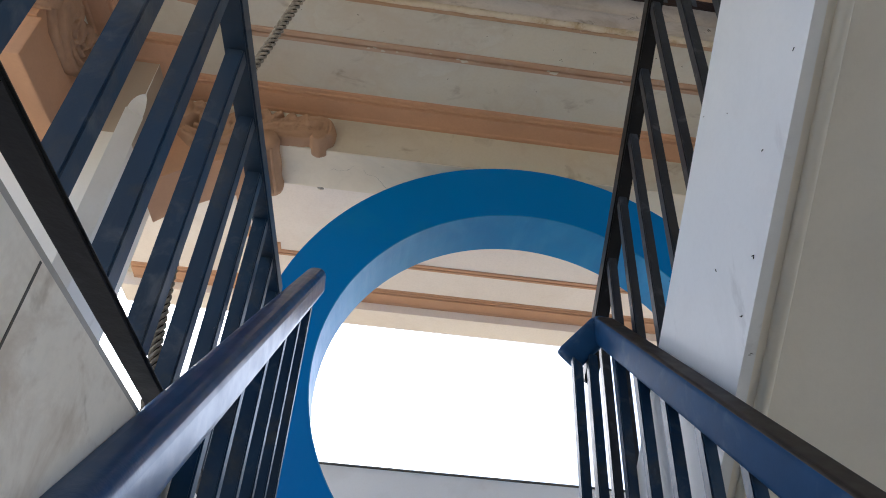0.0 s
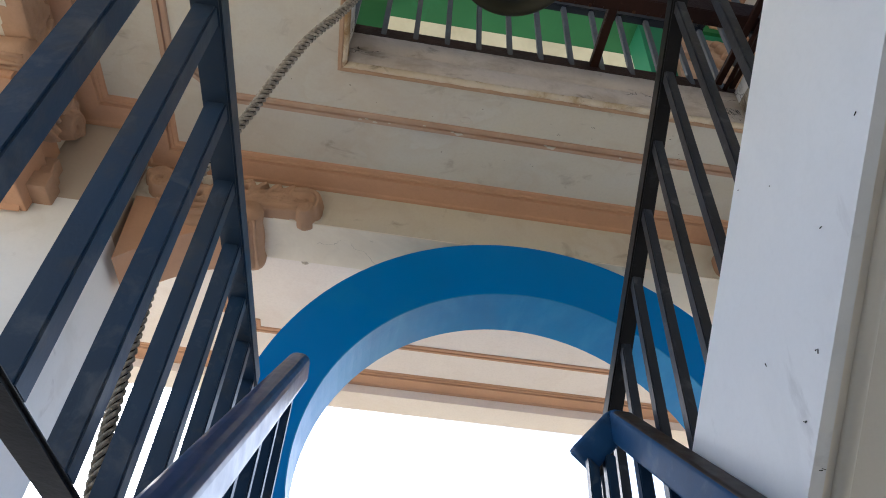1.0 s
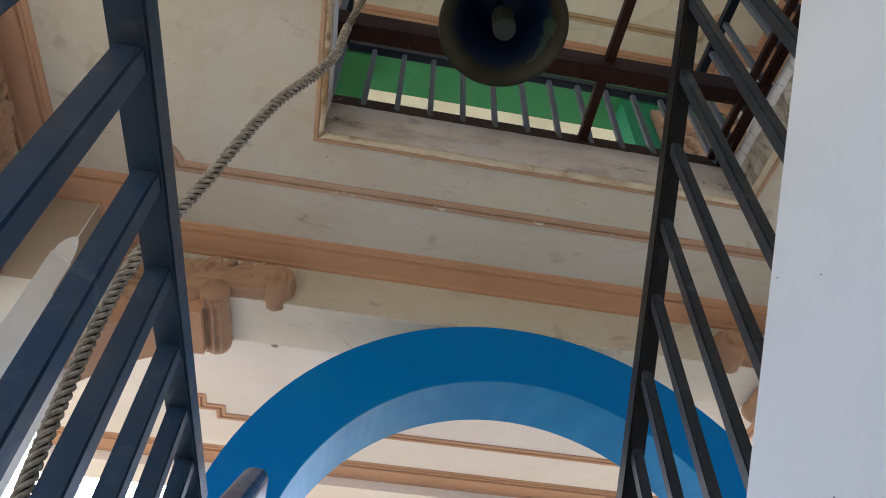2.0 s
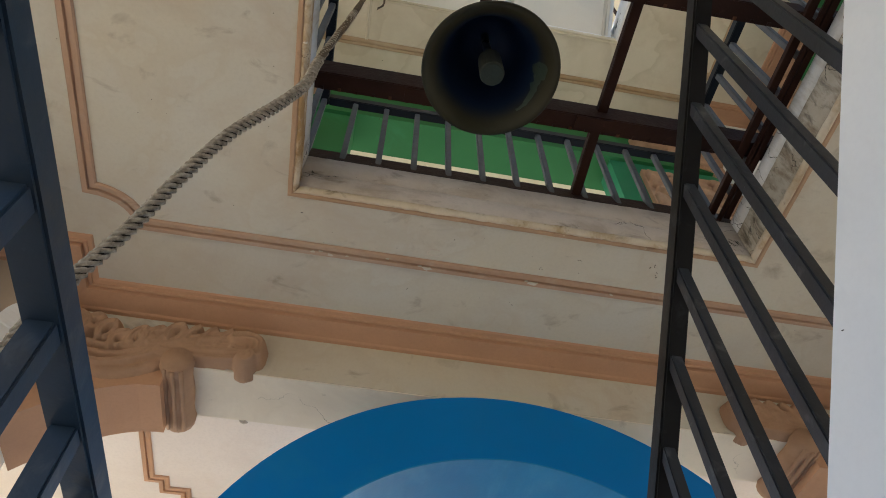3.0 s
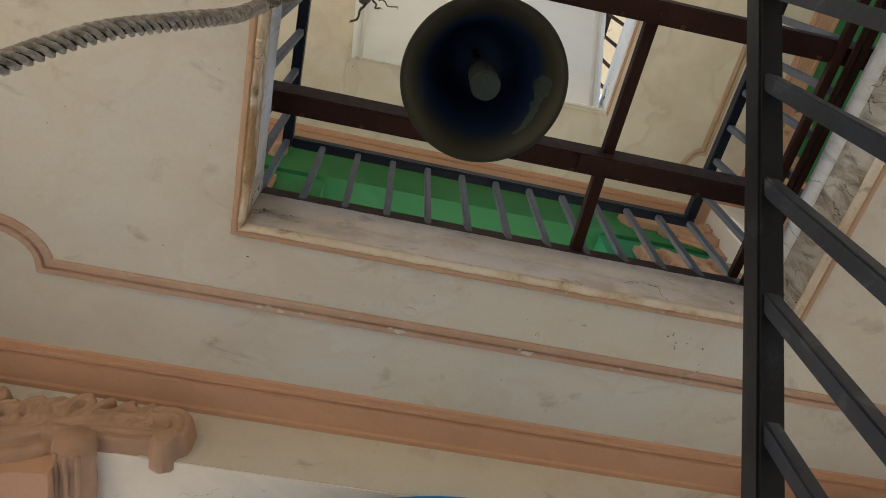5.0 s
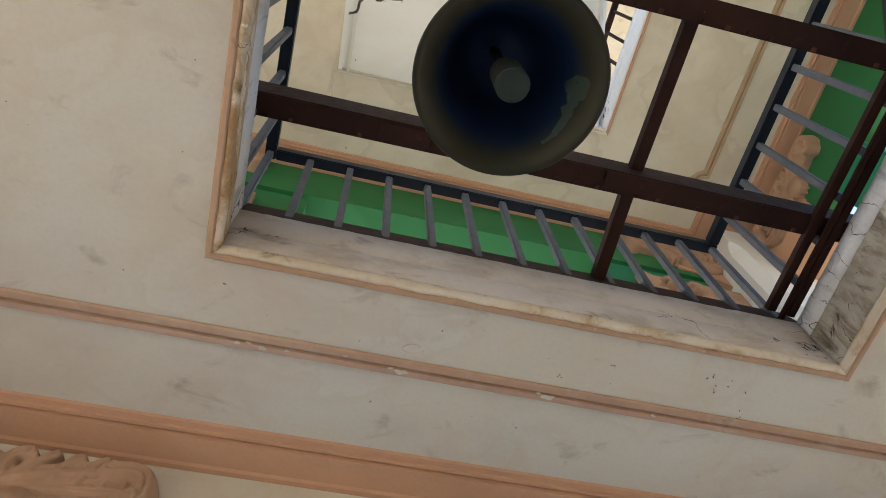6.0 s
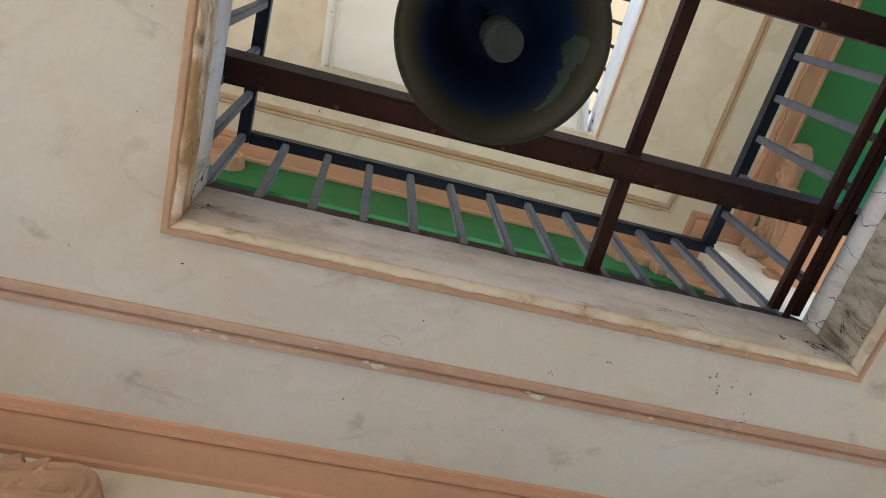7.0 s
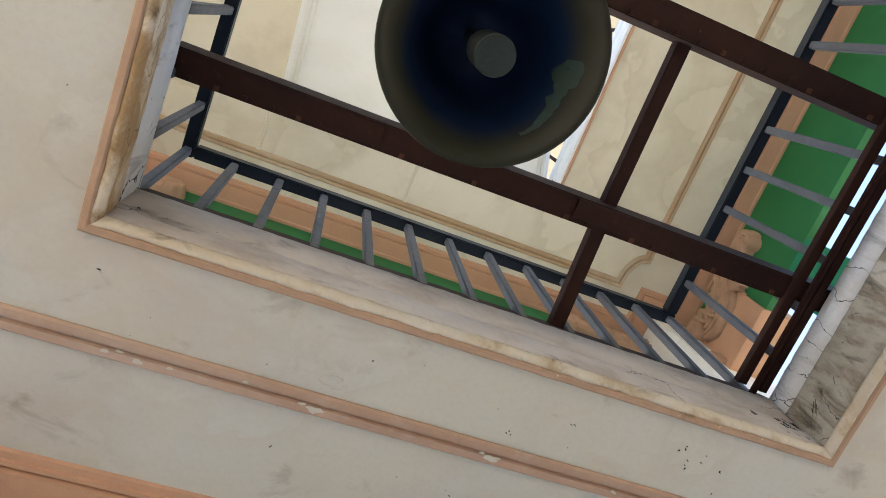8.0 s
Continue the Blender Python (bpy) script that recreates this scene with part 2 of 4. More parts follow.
PIPE = material("worn_navy_enamel", (0.016, 0.06, 0.17), (0.012, 0.042, 0.12), 7.0, 0.7, 0.33, fine_mix=0.1, fine=45, stain=(0.05, 0.075, 0.12), stain_at=0.62, stain_scale=9, chips=(0.25, 0.28, 0.32), chips_at=0.74, chips_scale=34, bump=0.07, gloss=0.36)
SATIN = material("satin_navy_enamel", (0.022, 0.08, 0.2), (0.017, 0.058, 0.145), 7.0, 0.7, 0.5, fine_mix=0.1, fine=45, clouds=(0.028, 0.035, 0.05), stain=(0.08, 0.14, 0.23), stain_at=0.58, stain_scale=9, chips=(0.16, 0.2, 0.26), chips_at=0.72, chips_scale=30, bump=0.05, gloss=0.14)
RAILGREY = material("grey_blue_steel", (0.075, 0.08, 0.09), (0.05, 0.05, 0.054), 12.0, 0.7, 0.5, clouds=(0.07, 0.055, 0.048), clouds_scale=9.0, stain=(0.065, 0.045, 0.035), stain_at=0.6, stain_scale=10, bump=0.12, gloss=0.45)
RUST = material("rusted_steel", (0.03, 0.013, 0.009), (0.042, 0.017, 0.011), 8.0, 0.8, 0.65, gloss=0.12, clouds=(0.018, 0.01, 0.009), stain=(0.085, 0.034, 0.02), stain_at=0.66, stain_scale=12, chips=(0.13, 0.065, 0.04), chips_at=0.71, chips_scale=40, bump=0.3)
RUST_LIGHT = material("bright_rust", (0.1, 0.045, 0.025), (0.055, 0.024, 0.014), 30.0, 0.8, 0.8, gloss=0.1)
BLACKENED = material("blackened_cement", (0.13, 0.12, 0.105), (0.06, 0.055, 0.05), 6.0, 0.8, 0.9, clouds=(0.05, 0.045, 0.04), chips=(0.4, 0.38, 0.34), chips_at=0.72, chips_scale=20)
BRONZE = material("dark_bronze", (0.02, 0.018, 0.008), (0.013, 0.013, 0.007), 3.0, 0.7, 0.5, 0.2, fine_mix=0.1, stain=(0.03, 0.034, 0.02), stain_at=0.62, stain_scale=5, bump=0.03, gloss=0.4)
CLAPPER = material("dull_clapper_bronze", (0.04, 0.045, 0.04), (0.028, 0.032, 0.03), 12.0, 0.7, 0.55, 0.1, stain=(0.02, 0.022, 0.02), stain_at=0.62, stain_scale=14, bump=0.06, gloss=0.35)
PALE_STREAK = material("pale_green_streak", (0.028, 0.042, 0.03), (0.042, 0.056, 0.04), 18.0, 0.9, 0.5, 0.1, clouds=(0.03, 0.05, 0.045), clouds_scale=14.0, clouds_mix=0.8, clouds_at=0.45, stain=(0.1, 0.12, 0.085), stain_at=0.6, stain_scale=22, bump=0.08, gloss=0.5)
INKY_BRONZE = material("inky_bronze", (0.007, 0.013, 0.03), (0.01, 0.016, 0.024), 5.0, 0.6, 0.3, 0.1, stain=(0.03, 0.055, 0.045), stain_at=0.62, stain_scale=9, gloss=0.5)
VERDIGRIS = material("verdigris_bronze", (0.024, 0.034, 0.03), (0.015, 0.021, 0.019), 20.0, 0.8, 0.6, clouds=(0.02, 0.03, 0.026), stain=(0.06, 0.08, 0.07), stain_at=0.6, stain_scale=30, bump=0.2)
ROPE = material("hemp_rope", (0.52, 0.46, 0.37), (0.16, 0.125, 0.09), 90.0, 0.9, 0.95, fine=300, bump=0.5, fine_mix=0.5)
ROPE_DARK = material("brown_hemp_wrapping", (0.17, 0.125, 0.08), (0.1, 0.075, 0.05), 60.0, 0.8, 0.95, fine=300, bump=0.5, fine_mix=0.5)
# shade of the grooves between strands, put into a near-black core colour
ROPE_SHADE = material("hemp_groove_shade", (0.035, 0.028, 0.02), (0.02, 0.016, 0.012), 60.0, 0.8, 0.95, fine=300)
DIRT = material("black_dirt", (0.03, 0.026, 0.022), (0.05, 0.042, 0.033), 30.0, 0.6, 0.95, bump=0.3)
TERRAZZO = material("worn_cream_terrazzo", (0.38, 0.355, 0.32), (0.32, 0.3, 0.27), 3.0, 0.6, 0.55, clouds=(0.33, 0.3, 0.27))
FLOOR = material("grey_terrazzo", (0.42, 0.4, 0.37), (0.34, 0.32, 0.3), 2.0, 0.6, 0.6)
PALEFLOOR = material("pale_terrazzo", (0.4, 0.38, 0.35), (0.34, 0.32, 0.3), 2.0, 0.6, 0.5)
EARTH = material("dry_ground", (0.47, 0.385, 0.245), (0.4, 0.325, 0.2), 0.05, 0.7, 0.95, fine=1.0)


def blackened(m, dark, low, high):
    """Painted shade over the upper part of a thing, with a cloudy lower edge between two heights."""
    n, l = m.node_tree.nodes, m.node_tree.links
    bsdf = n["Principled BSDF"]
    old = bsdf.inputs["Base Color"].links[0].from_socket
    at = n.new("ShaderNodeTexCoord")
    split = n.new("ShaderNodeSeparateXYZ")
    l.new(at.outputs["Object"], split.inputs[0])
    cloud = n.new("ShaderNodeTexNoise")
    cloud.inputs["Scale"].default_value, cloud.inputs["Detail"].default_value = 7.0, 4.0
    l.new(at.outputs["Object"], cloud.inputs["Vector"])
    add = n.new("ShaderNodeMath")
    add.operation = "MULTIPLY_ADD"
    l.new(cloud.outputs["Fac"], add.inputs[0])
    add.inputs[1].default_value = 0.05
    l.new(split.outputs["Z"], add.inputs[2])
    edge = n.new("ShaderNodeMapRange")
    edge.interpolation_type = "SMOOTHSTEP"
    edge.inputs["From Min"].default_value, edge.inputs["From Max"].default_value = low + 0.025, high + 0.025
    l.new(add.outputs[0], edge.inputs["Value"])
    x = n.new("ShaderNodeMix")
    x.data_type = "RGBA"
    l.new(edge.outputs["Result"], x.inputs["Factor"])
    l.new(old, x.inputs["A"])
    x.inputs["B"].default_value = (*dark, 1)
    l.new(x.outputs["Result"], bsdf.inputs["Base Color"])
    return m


# the shade deep inside the bell is mixed into its bronze
BELL_INSIDE = blackened(material("bell_bronze_shaded", (0.022, 0.019, 0.008), (0.016, 0.017, 0.008), 3.0, 0.7, 0.5, 0.1, fine_mix=0.05, stain=(0.03, 0.038, 0.022), stain_at=0.6, stain_scale=5, bump=0.03, gloss=0.3), (0.005, 0.014, 0.042), -0.40, -0.31)


# ---- building helpers ----
ORIGIN = {}


def link(name, bm, mat, origin):
    bmesh.ops.translate(bm, verts=bm.verts, vec=-Vector(origin))
    bmesh.ops.recalc_face_normals(bm, faces=bm.faces)
    me = bpy.data.meshes.new(name)
    bm.to_mesh(me)
    bm.free()
    me.materials.append(mat)
    return new(name, me)


def thing(name, at, label, category, group="", kind=""):
    ob = new(name)
    ob.location = at
    ORIGIN[ob] = Vector(at)
    ob.empty_display_size = 0.1
    return tagged(ob, label, category, group, kind)


def part(name, bm, mat, parent, label="", smooth=False):
    """One mesh, given in world metres, under a thing or a part."""
    ob = link(name, bm, mat, ORIGIN[parent])
    ob.parent = parent
    ORIGIN[ob] = ORIGIN[parent]
    if smooth:
        ob.data.shade_smooth()
    return tagged(ob, label)


def solid(name, bm, mat, at, label, category, kind="", group="", smooth=False):
    """A thing that is one mesh."""
    ob = link(name, bm, mat, at)
    ob.location = at
    ORIGIN[ob] = Vector(at)
    if smooth:
        ob.data.shade_smooth()
    return tagged(ob, label, category, group, kind)


def box(x0, x1, y0, y1, z0, z1, bevel=0.0, bm=None):
    bm = bm or bmesh.new()
    m = Matrix.Translation(((x0 + x1) / 2, (y0 + y1) / 2, (z0 + z1) / 2)) @ Matrix.Diagonal((x1 - x0, y1 - y0, z1 - z0, 1))
    made = bmesh.ops.create_cube(bm, size=1, matrix=m)
    if bevel:
        edges = {e for v in made["verts"] for e in v.link_edges}
        bmesh.ops.bevel(bm, geom=list(edges), offset=bevel, segments=2, affect="EDGES", profile=0.6)
    return bm


def bar(p, q, w, h, bevel=0.004, up=(0, 0, 1), bm=None):
    """A square bar from p to q, w across and h along up."""
    bm = bm or bmesh.new()
    p, q = Vector(p), Vector(q)
    d = (q - p).normalized()
    side = d.cross(Vector(up)).normalized()
    top = side.cross(d)
    m = Matrix((side, top, d)).transposed().to_4x4()
    m.translation = (p + q) / 2
    made = bmesh.ops.create_cube(bm, size=1, matrix=m @ Matrix.Diagonal((w, h, (q - p).length, 1)))
    if bevel:
        edges = {e for v in made["verts"] for e in v.link_edges}
        bmesh.ops.bevel(bm, geom=list(edges), offset=bevel, segments=2, affect="EDGES")
    return bm


def sweep(profile, path, closed=False, bm=None, dz=0.0, only=None):
    """A profile of (out, up) pairs carried along a level path of (x, y, z), mitred at the corners; out is to the path's left."""
    bm = bm or bmesh.new()
    pts = [Vector(p) for p in path]
    rings = []
    for i, p in enumerate(pts):
        a = pts[i - 1] if i or closed else None
        b = pts[(i + 1) % len(pts)] if i + 1 < len(pts) or closed else None
        d0 = (p - a).normalized() if a is not None else None
        d1 = (b - p).normalized() if b is not None else None
        d0, d1 = d0 or d1, d1 or d0
        n0, n1 = Vector((-d0.y, d0.x, 0)), Vector((-d1.y, d1.x, 0))
        mid = (n0 + n1).normalized()
        mid = mid / max(0.35, mid.dot(n0))
        rings.append([bm.verts.new(p + mid * o + Vector((0, 0, u + dz))) for o, u in profile])
    k = len(profile)
    if only is not None:
        for ring in rings[:only] + rings[only + 2:]:
            for v in ring:
                bm.verts.remove(v)
        rings = rings[only:only + 2]
    for i in range(len(rings) - (0 if closed else 1)):
        r, s = rings[i], rings[(i + 1) % len(rings)]
        for j in range(k):
            bm.faces.new((r[j], r[(j + 1) % k], s[(j + 1) % k], s[j]))
    if not closed:
        bm.faces.new(rings[0])
        bm.faces.new(rings[-1][::-1])
    return bm


def tube(points, radius, sides=10, bm=None):
    bm = bm or bmesh.new()
    pts = [Vector(p) for p in points]
    rings = []
    for i, p in enumerate(pts):
        d = (pts[min(i + 1, len(pts) - 1)] - pts[max(i - 1, 0)]).normalized()
        s = d.cross(Vector((0.31, 0.87, 0.2))).normalized()
        u = s.cross(d)
        r = float(radius[i] if isinstance(radius, (list, tuple)) else radius)
        rings.append([bm.verts.new(p + r * (math.cos(a) * s + math.sin(a) * u)) for a in (2 * math.pi * k / sides for k in range(sides))])
    for r, s in zip(rings, rings[1:]):
        for j in range(sides):
            bm.faces.new((r[j], r[(j + 1) % sides], s[(j + 1) % sides], s[j]))
    bm.faces.new(rings[0][::-1])
    bm.faces.new(rings[-1])
    return bm


def slab(x0, x1, y0, y1, z0, z1, hole=None):
    """A plate with a rectangular hole."""
    bm = bmesh.new()
    if not hole:
        return box(x0, x1, y0, y1, z0, z1)
    a, b, c, d = hole
    outer = [(x0, y0), (x1, y0), (x1, y1), (x0, y1)]
    inner = [(a, c), (b, c), (b, d), (a, d)]
    v = {(k, i, z): bm.verts.new((*p, z)) for k, ring in (("o", outer), ("i", inner)) for i, p in enumerate(ring) for z in (z0, z1)}
    for i in range(4):
        j = (i + 1) % 4
        for z in (z0, z1):
            bm.faces.new((v["o", i, z], v["o", j, z], v["i", j, z], v["i", i, z]))
        for k in "oi":
            bm.faces.new((v[k, i, z0], v[k, j, z0], v[k, j, z1], v[k, i, z1]))
    return bm


def prism(outline, y0, y1):
    """An outline of (x, z) points carried from y0 to y1."""
    bm = bmesh.new()
    a = [bm.verts.new((x, y0, z)) for x, z in outline]
    b = [bm.verts.new((x, y1, z)) for x, z in outline]
    n = len(a)
    for i in range(n):
        bm.faces.new((a[i], a[(i + 1) % n], b[(i + 1) % n], b[i]))
    bm.faces.new(a[::-1])
    bm.faces.new(b)
    return bm


# ---- plan ----
FLOOR1, CEIL1, FLOOR2, CEIL2 = 0.286, 3.0, 3.375, 6.06
UP = CEIL2 - CEIL1
XL, XR, YF, YB = -1.345, 3.54, 0.795, -4.2          # faces of the beams round the stair hall
WELL = (-0.005, 2.116, -3.2, 0.007)             # the well through the ceiling
WELL_UP = (0.09, 2.13, -3.2, 0.05)             # the well through the upper ceiling
HOLE = (0.0, 2.105, -3.2, 0.0)
HOLE_TOP = (-0.003, 2.152, -3.2, 0.003)
BEAM_Z, BEAM_D = 2.695, 0.33
UP_Z, UP_SIDE_Z = 5.535, 5.37                     # undersides of the upper beams
MID = (XL + XR) / 2                              # the middle of the hall
SLOPE = 1.0
SIDE = 0.45                                         # overhang beyond the side beams

# ---- large structure ----
solid("ground", box(-900, 900, -900, 900, -14.2, -14.0), EARTH, (0, 0, -14), "pale dry ground far below the tower", "ground", "structure")
solid("floor_landing", slab(XL - SIDE, XR + SIDE, YB - 0.6, 3.15, -0.05, FLOOR1 - 0.012, (0.107, 2.12, -3.2, -0.3)), STAINED, (1, 0, 0), "white plastered landing slab round the stair well", "floor", "structure")
solid("trim_joint", box(0.1065, 0.1076, -1.6385, -1.6355, -0.049, 0.272), BLACKENED, (0.107, -1.637, 0), "dirty joint down the edge of the landing slab", "joint", "structure")
solid("floor_finish", slab(XL - SIDE, XR + SIDE, YB - 0.6, 2.888, FLOOR1 - 0.011, FLOOR1, (0.102, 2.125, -3.2, -0.305)), TERRAZZO, (1, 0, FLOOR1), "worn cream terrazzo floor of the landing", "floor", "structure")
solid("ceiling", slab(XL - SIDE, XR + SIDE, YB - 0.6, 3.15, CEIL1, CEIL1 + 0.13, HOLE), CREAM, (1, 0, 3), "cream plaster ceiling with brown water stains", "ceiling", "structure")
solid("floor_slab", slab(XL - SIDE, XR + SIDE, YB - 0.6, 3.15, CEIL1 + 0.131, FLOOR2 - 0.02, HOLE_TOP), WHITE, (1, 0, 3.2), "white plastered floor slab between the storeys", "floor", "structure")
solid("floor_upper", slab(XL - SIDE, XR + SIDE, YB - 0.6, 3.15, FLOOR2 - 0.016, FLOOR2, HOLE_TOP), PALEFLOOR, (1, 0, FLOOR2), "pale terrazzo floor of the upper storey", "floor", "structure")
solid("ceiling_upper", slab(XL - SIDE, XR + SIDE, YB - 0.6, 3.15, CEIL2, CEIL2 + 0.3, (0.09, 2.13, -3.2, 0.05)), YELLOWED, (1, 0, 6), "cream plaster upper ceiling with pale stains", "ceiling", "structure")
solid("ceiling_top", box(XL - SIDE, XR + SIDE, YB - 0.6, 3.15, 9.6, 9.8), CREAM, (1, 0, 9.6), "cream plaster ceiling over the top storey", "ceiling", "structure")
solid("floor_below", box(XL - 0.3, XR + 0.3, YB, YF + 0.3, -2.9, -2.76), FLOOR, (1, 0, -2.8), "grey terrazzo floor at the foot of the stairs", "floor", "structure")
# unseen walls under the landing, added to darken the flights above
solid("wall_below_front", box(XL, XR, YF, YF + 0.3, -2.76, -0.052), WHITE, (1, YF, -2.7), "unseen white wall below the landing, added to hold back light", "wall", "structure")
solid("wall_below_side_a", box(XL - 0.3, XL, YB, YF + 0.3, -2.76, -0.052), WHITE, (XL, 0, -2.7), "unseen white wall below the landing, added to hold back light", "wall", "structure")
solid("beam_back", box(XL, XR, YB - 0.3, YB, BEAM_Z, CEIL1 - 0.001), CREAM, (1, YB, BEAM_Z), "cream plastered beam behind the stairs", "beam", "structure")
# unseen wall, added to cut the light that enters from behind
solid("wall_back", box(XL - 0.45, XR + 0.45, YB - 0.3, YB - 0.001, FLOOR1, BEAM_Z - 0.001), CREAM, (1, YB, FLOOR1), "unseen cream wall behind the stairs, added to cut light from the back", "wall", "structure")
solid("beam_upper_back", box(XL, XR, YB - 0.3, YB, UP_Z, CEIL2 - 0.001), GREEN, (1, YB, UP_Z), "green painted beam behind the stairs", "beam", "structure")
# another unseen wall, added to hold light back from below
solid("wall_below_back", box(XL, XR, YB - 0.3, YB, -2.76, -0.052), WHITE, (1, YB, -2.7), "unseen white wall below the landing, added to hold back light", "wall", "structure")


def beams(name, mat, top, low, low_b, deep_b, colour):
    """The beams over the three openings of a storey, up to its ceiling."""
    solid(name + "_front", box(XL, XR, YF, YF + BEAM_D, low, top - 0.001), mat, (1, YF, low), colour + " beam over the front opening", "beam", "structure")
    solid(name + "_side_a", box(XL - BEAM_D, XL, YB, YF + BEAM_D, low, top - 0.001), mat, (XL, 0, low), colour + " beam over the side opening", "beam", "structure")
    solid(name + "_side_b", box(XR, XR + deep_b, YB, YF + BEAM_D, low_b, top - 0.001), mat, (XR, 0, low_b), colour + " beam over the side opening", "beam", "structure")


beams("beam", CREAM, CEIL1, BEAM_Z, BEAM_Z, BEAM_D, "cream plastered")
solid("lintel", box(-0.43, 2 * MID + 0.43, YF + 0.001, YF + BEAM_D - 0.001, BEAM_Z - 0.007, BEAM_Z - 0.001, 0.002), SOFFIT, (1, YF, BEAM_Z), "warm white plastered underside of the front beam with hairline cracks, lightened as lit from below", "beam", "structure")
beams("beam_upper", GREEN, CEIL2, UP_Z, UP_SIDE_Z, 0.12, "green painted")

# cornice and ceiling beads
CORNICE = [(0, -0.05), (0.02, -0.05), (0.03, -0.043), (0.128, -0.034), (0.131, -0.014), (0.138, -0.012), (0.14, -0.024), (0.15, -0.022), (0.152, -0.012), (0.17, -0.01), (0.176, 0.002), (0, 0.002)]
BX, BY = -1.02, 0.55
RX, RY = 2 * MID - BX, BY
CORNICE_PATH = [(XL, YB), (XL, BY), (BX, BY), (BX, YF), (RX, YF), (RX, RY), (XR, RY), (XR, YB)]


def cornice(dz, name):
    path = [(x, y, CEIL1 + dz) for x, y in CORNICE_PATH]
    solid(name, sweep([(-o, u) for o, u in CORNICE], path), PEACH, (1, YF, CEIL1 + dz), "peach painted stepped cornice under the ceiling", "cornice", "structure")


BEAD = [(-0.032, 0.002), (-0.032, -0.006), (-0.026, -0.012), (-0.007, -0.012), (-0.004, -0.001), (0.003, -0.001), (0.006, -0.014), (0.026, -0.014), (0.032, -0.006), (0.032, 0.002)]


def bead(dz, name, paint, front=0.272, side=0.831, nx=0.2, ny=0.15, mid=1.055):
    """A double bead round a ceiling panel; its corners are cut by a concave quarter."""
    left = [(-side + nx * math.sin(a), front - ny * math.cos(a)) for a in np.linspace(math.pi / 2, 0, 8)]
    right = [(2 * mid - x, y) for x, y in left]
    path = [(-side, YB + 0.6)] + left[::-1] + right + [(2 * mid + side, YB + 0.6)]
    return solid(name, sweep(BEAD, [(x, y, CEIL1 + dz) for x, y in path]), paint, (1, 0.25, CEIL1 + dz), "thin peach double bead framing the ceiling panel", "moulding", "structure")


TRIM = bead(0, "trim", BEADPAINT)
bead(UP, "trim_upper", YELLOWBEAD, 0.405, 0.87, 0.13, 0.24, 1.0575)
for x in (0.085, 1.12):
    solid("trim_seam", sweep([(-0.014, 0.002), (-0.01, -0.008), (-0.002, -0.01), (0.0, -0.003), (0.002, -0.01), (0.01, -0.008), (0.014, 0.002)], [(x, 0.052, CEIL2), (x, 0.375, CEIL2)]), YELLOWED, (x, 0.1, CEIL2), "cream bead along a seam of the upper ceiling", "moulding", "structure")
cornice(0, "cornice")
cornice(UP, "cornice_upper")


def uneven(bm, size, scale, cuts=0):
    """Hand-worked plaster: long edges cut up and every point nudged by noise."""
    if cuts:
        long_edges = [e for e in bm.edges if e.calc_length() > 0.5]
        bmesh.ops.subdivide_edges(bm, edges=long_edges, cuts=cuts, use_grid_fill=True)
    for v in bm.verts:
        n = noise.noise_vector(v.co * scale) * 0.6 + noise.noise_vector(v.co * scale * 3.1) * 0.4
        v.co += n * size
    return bm


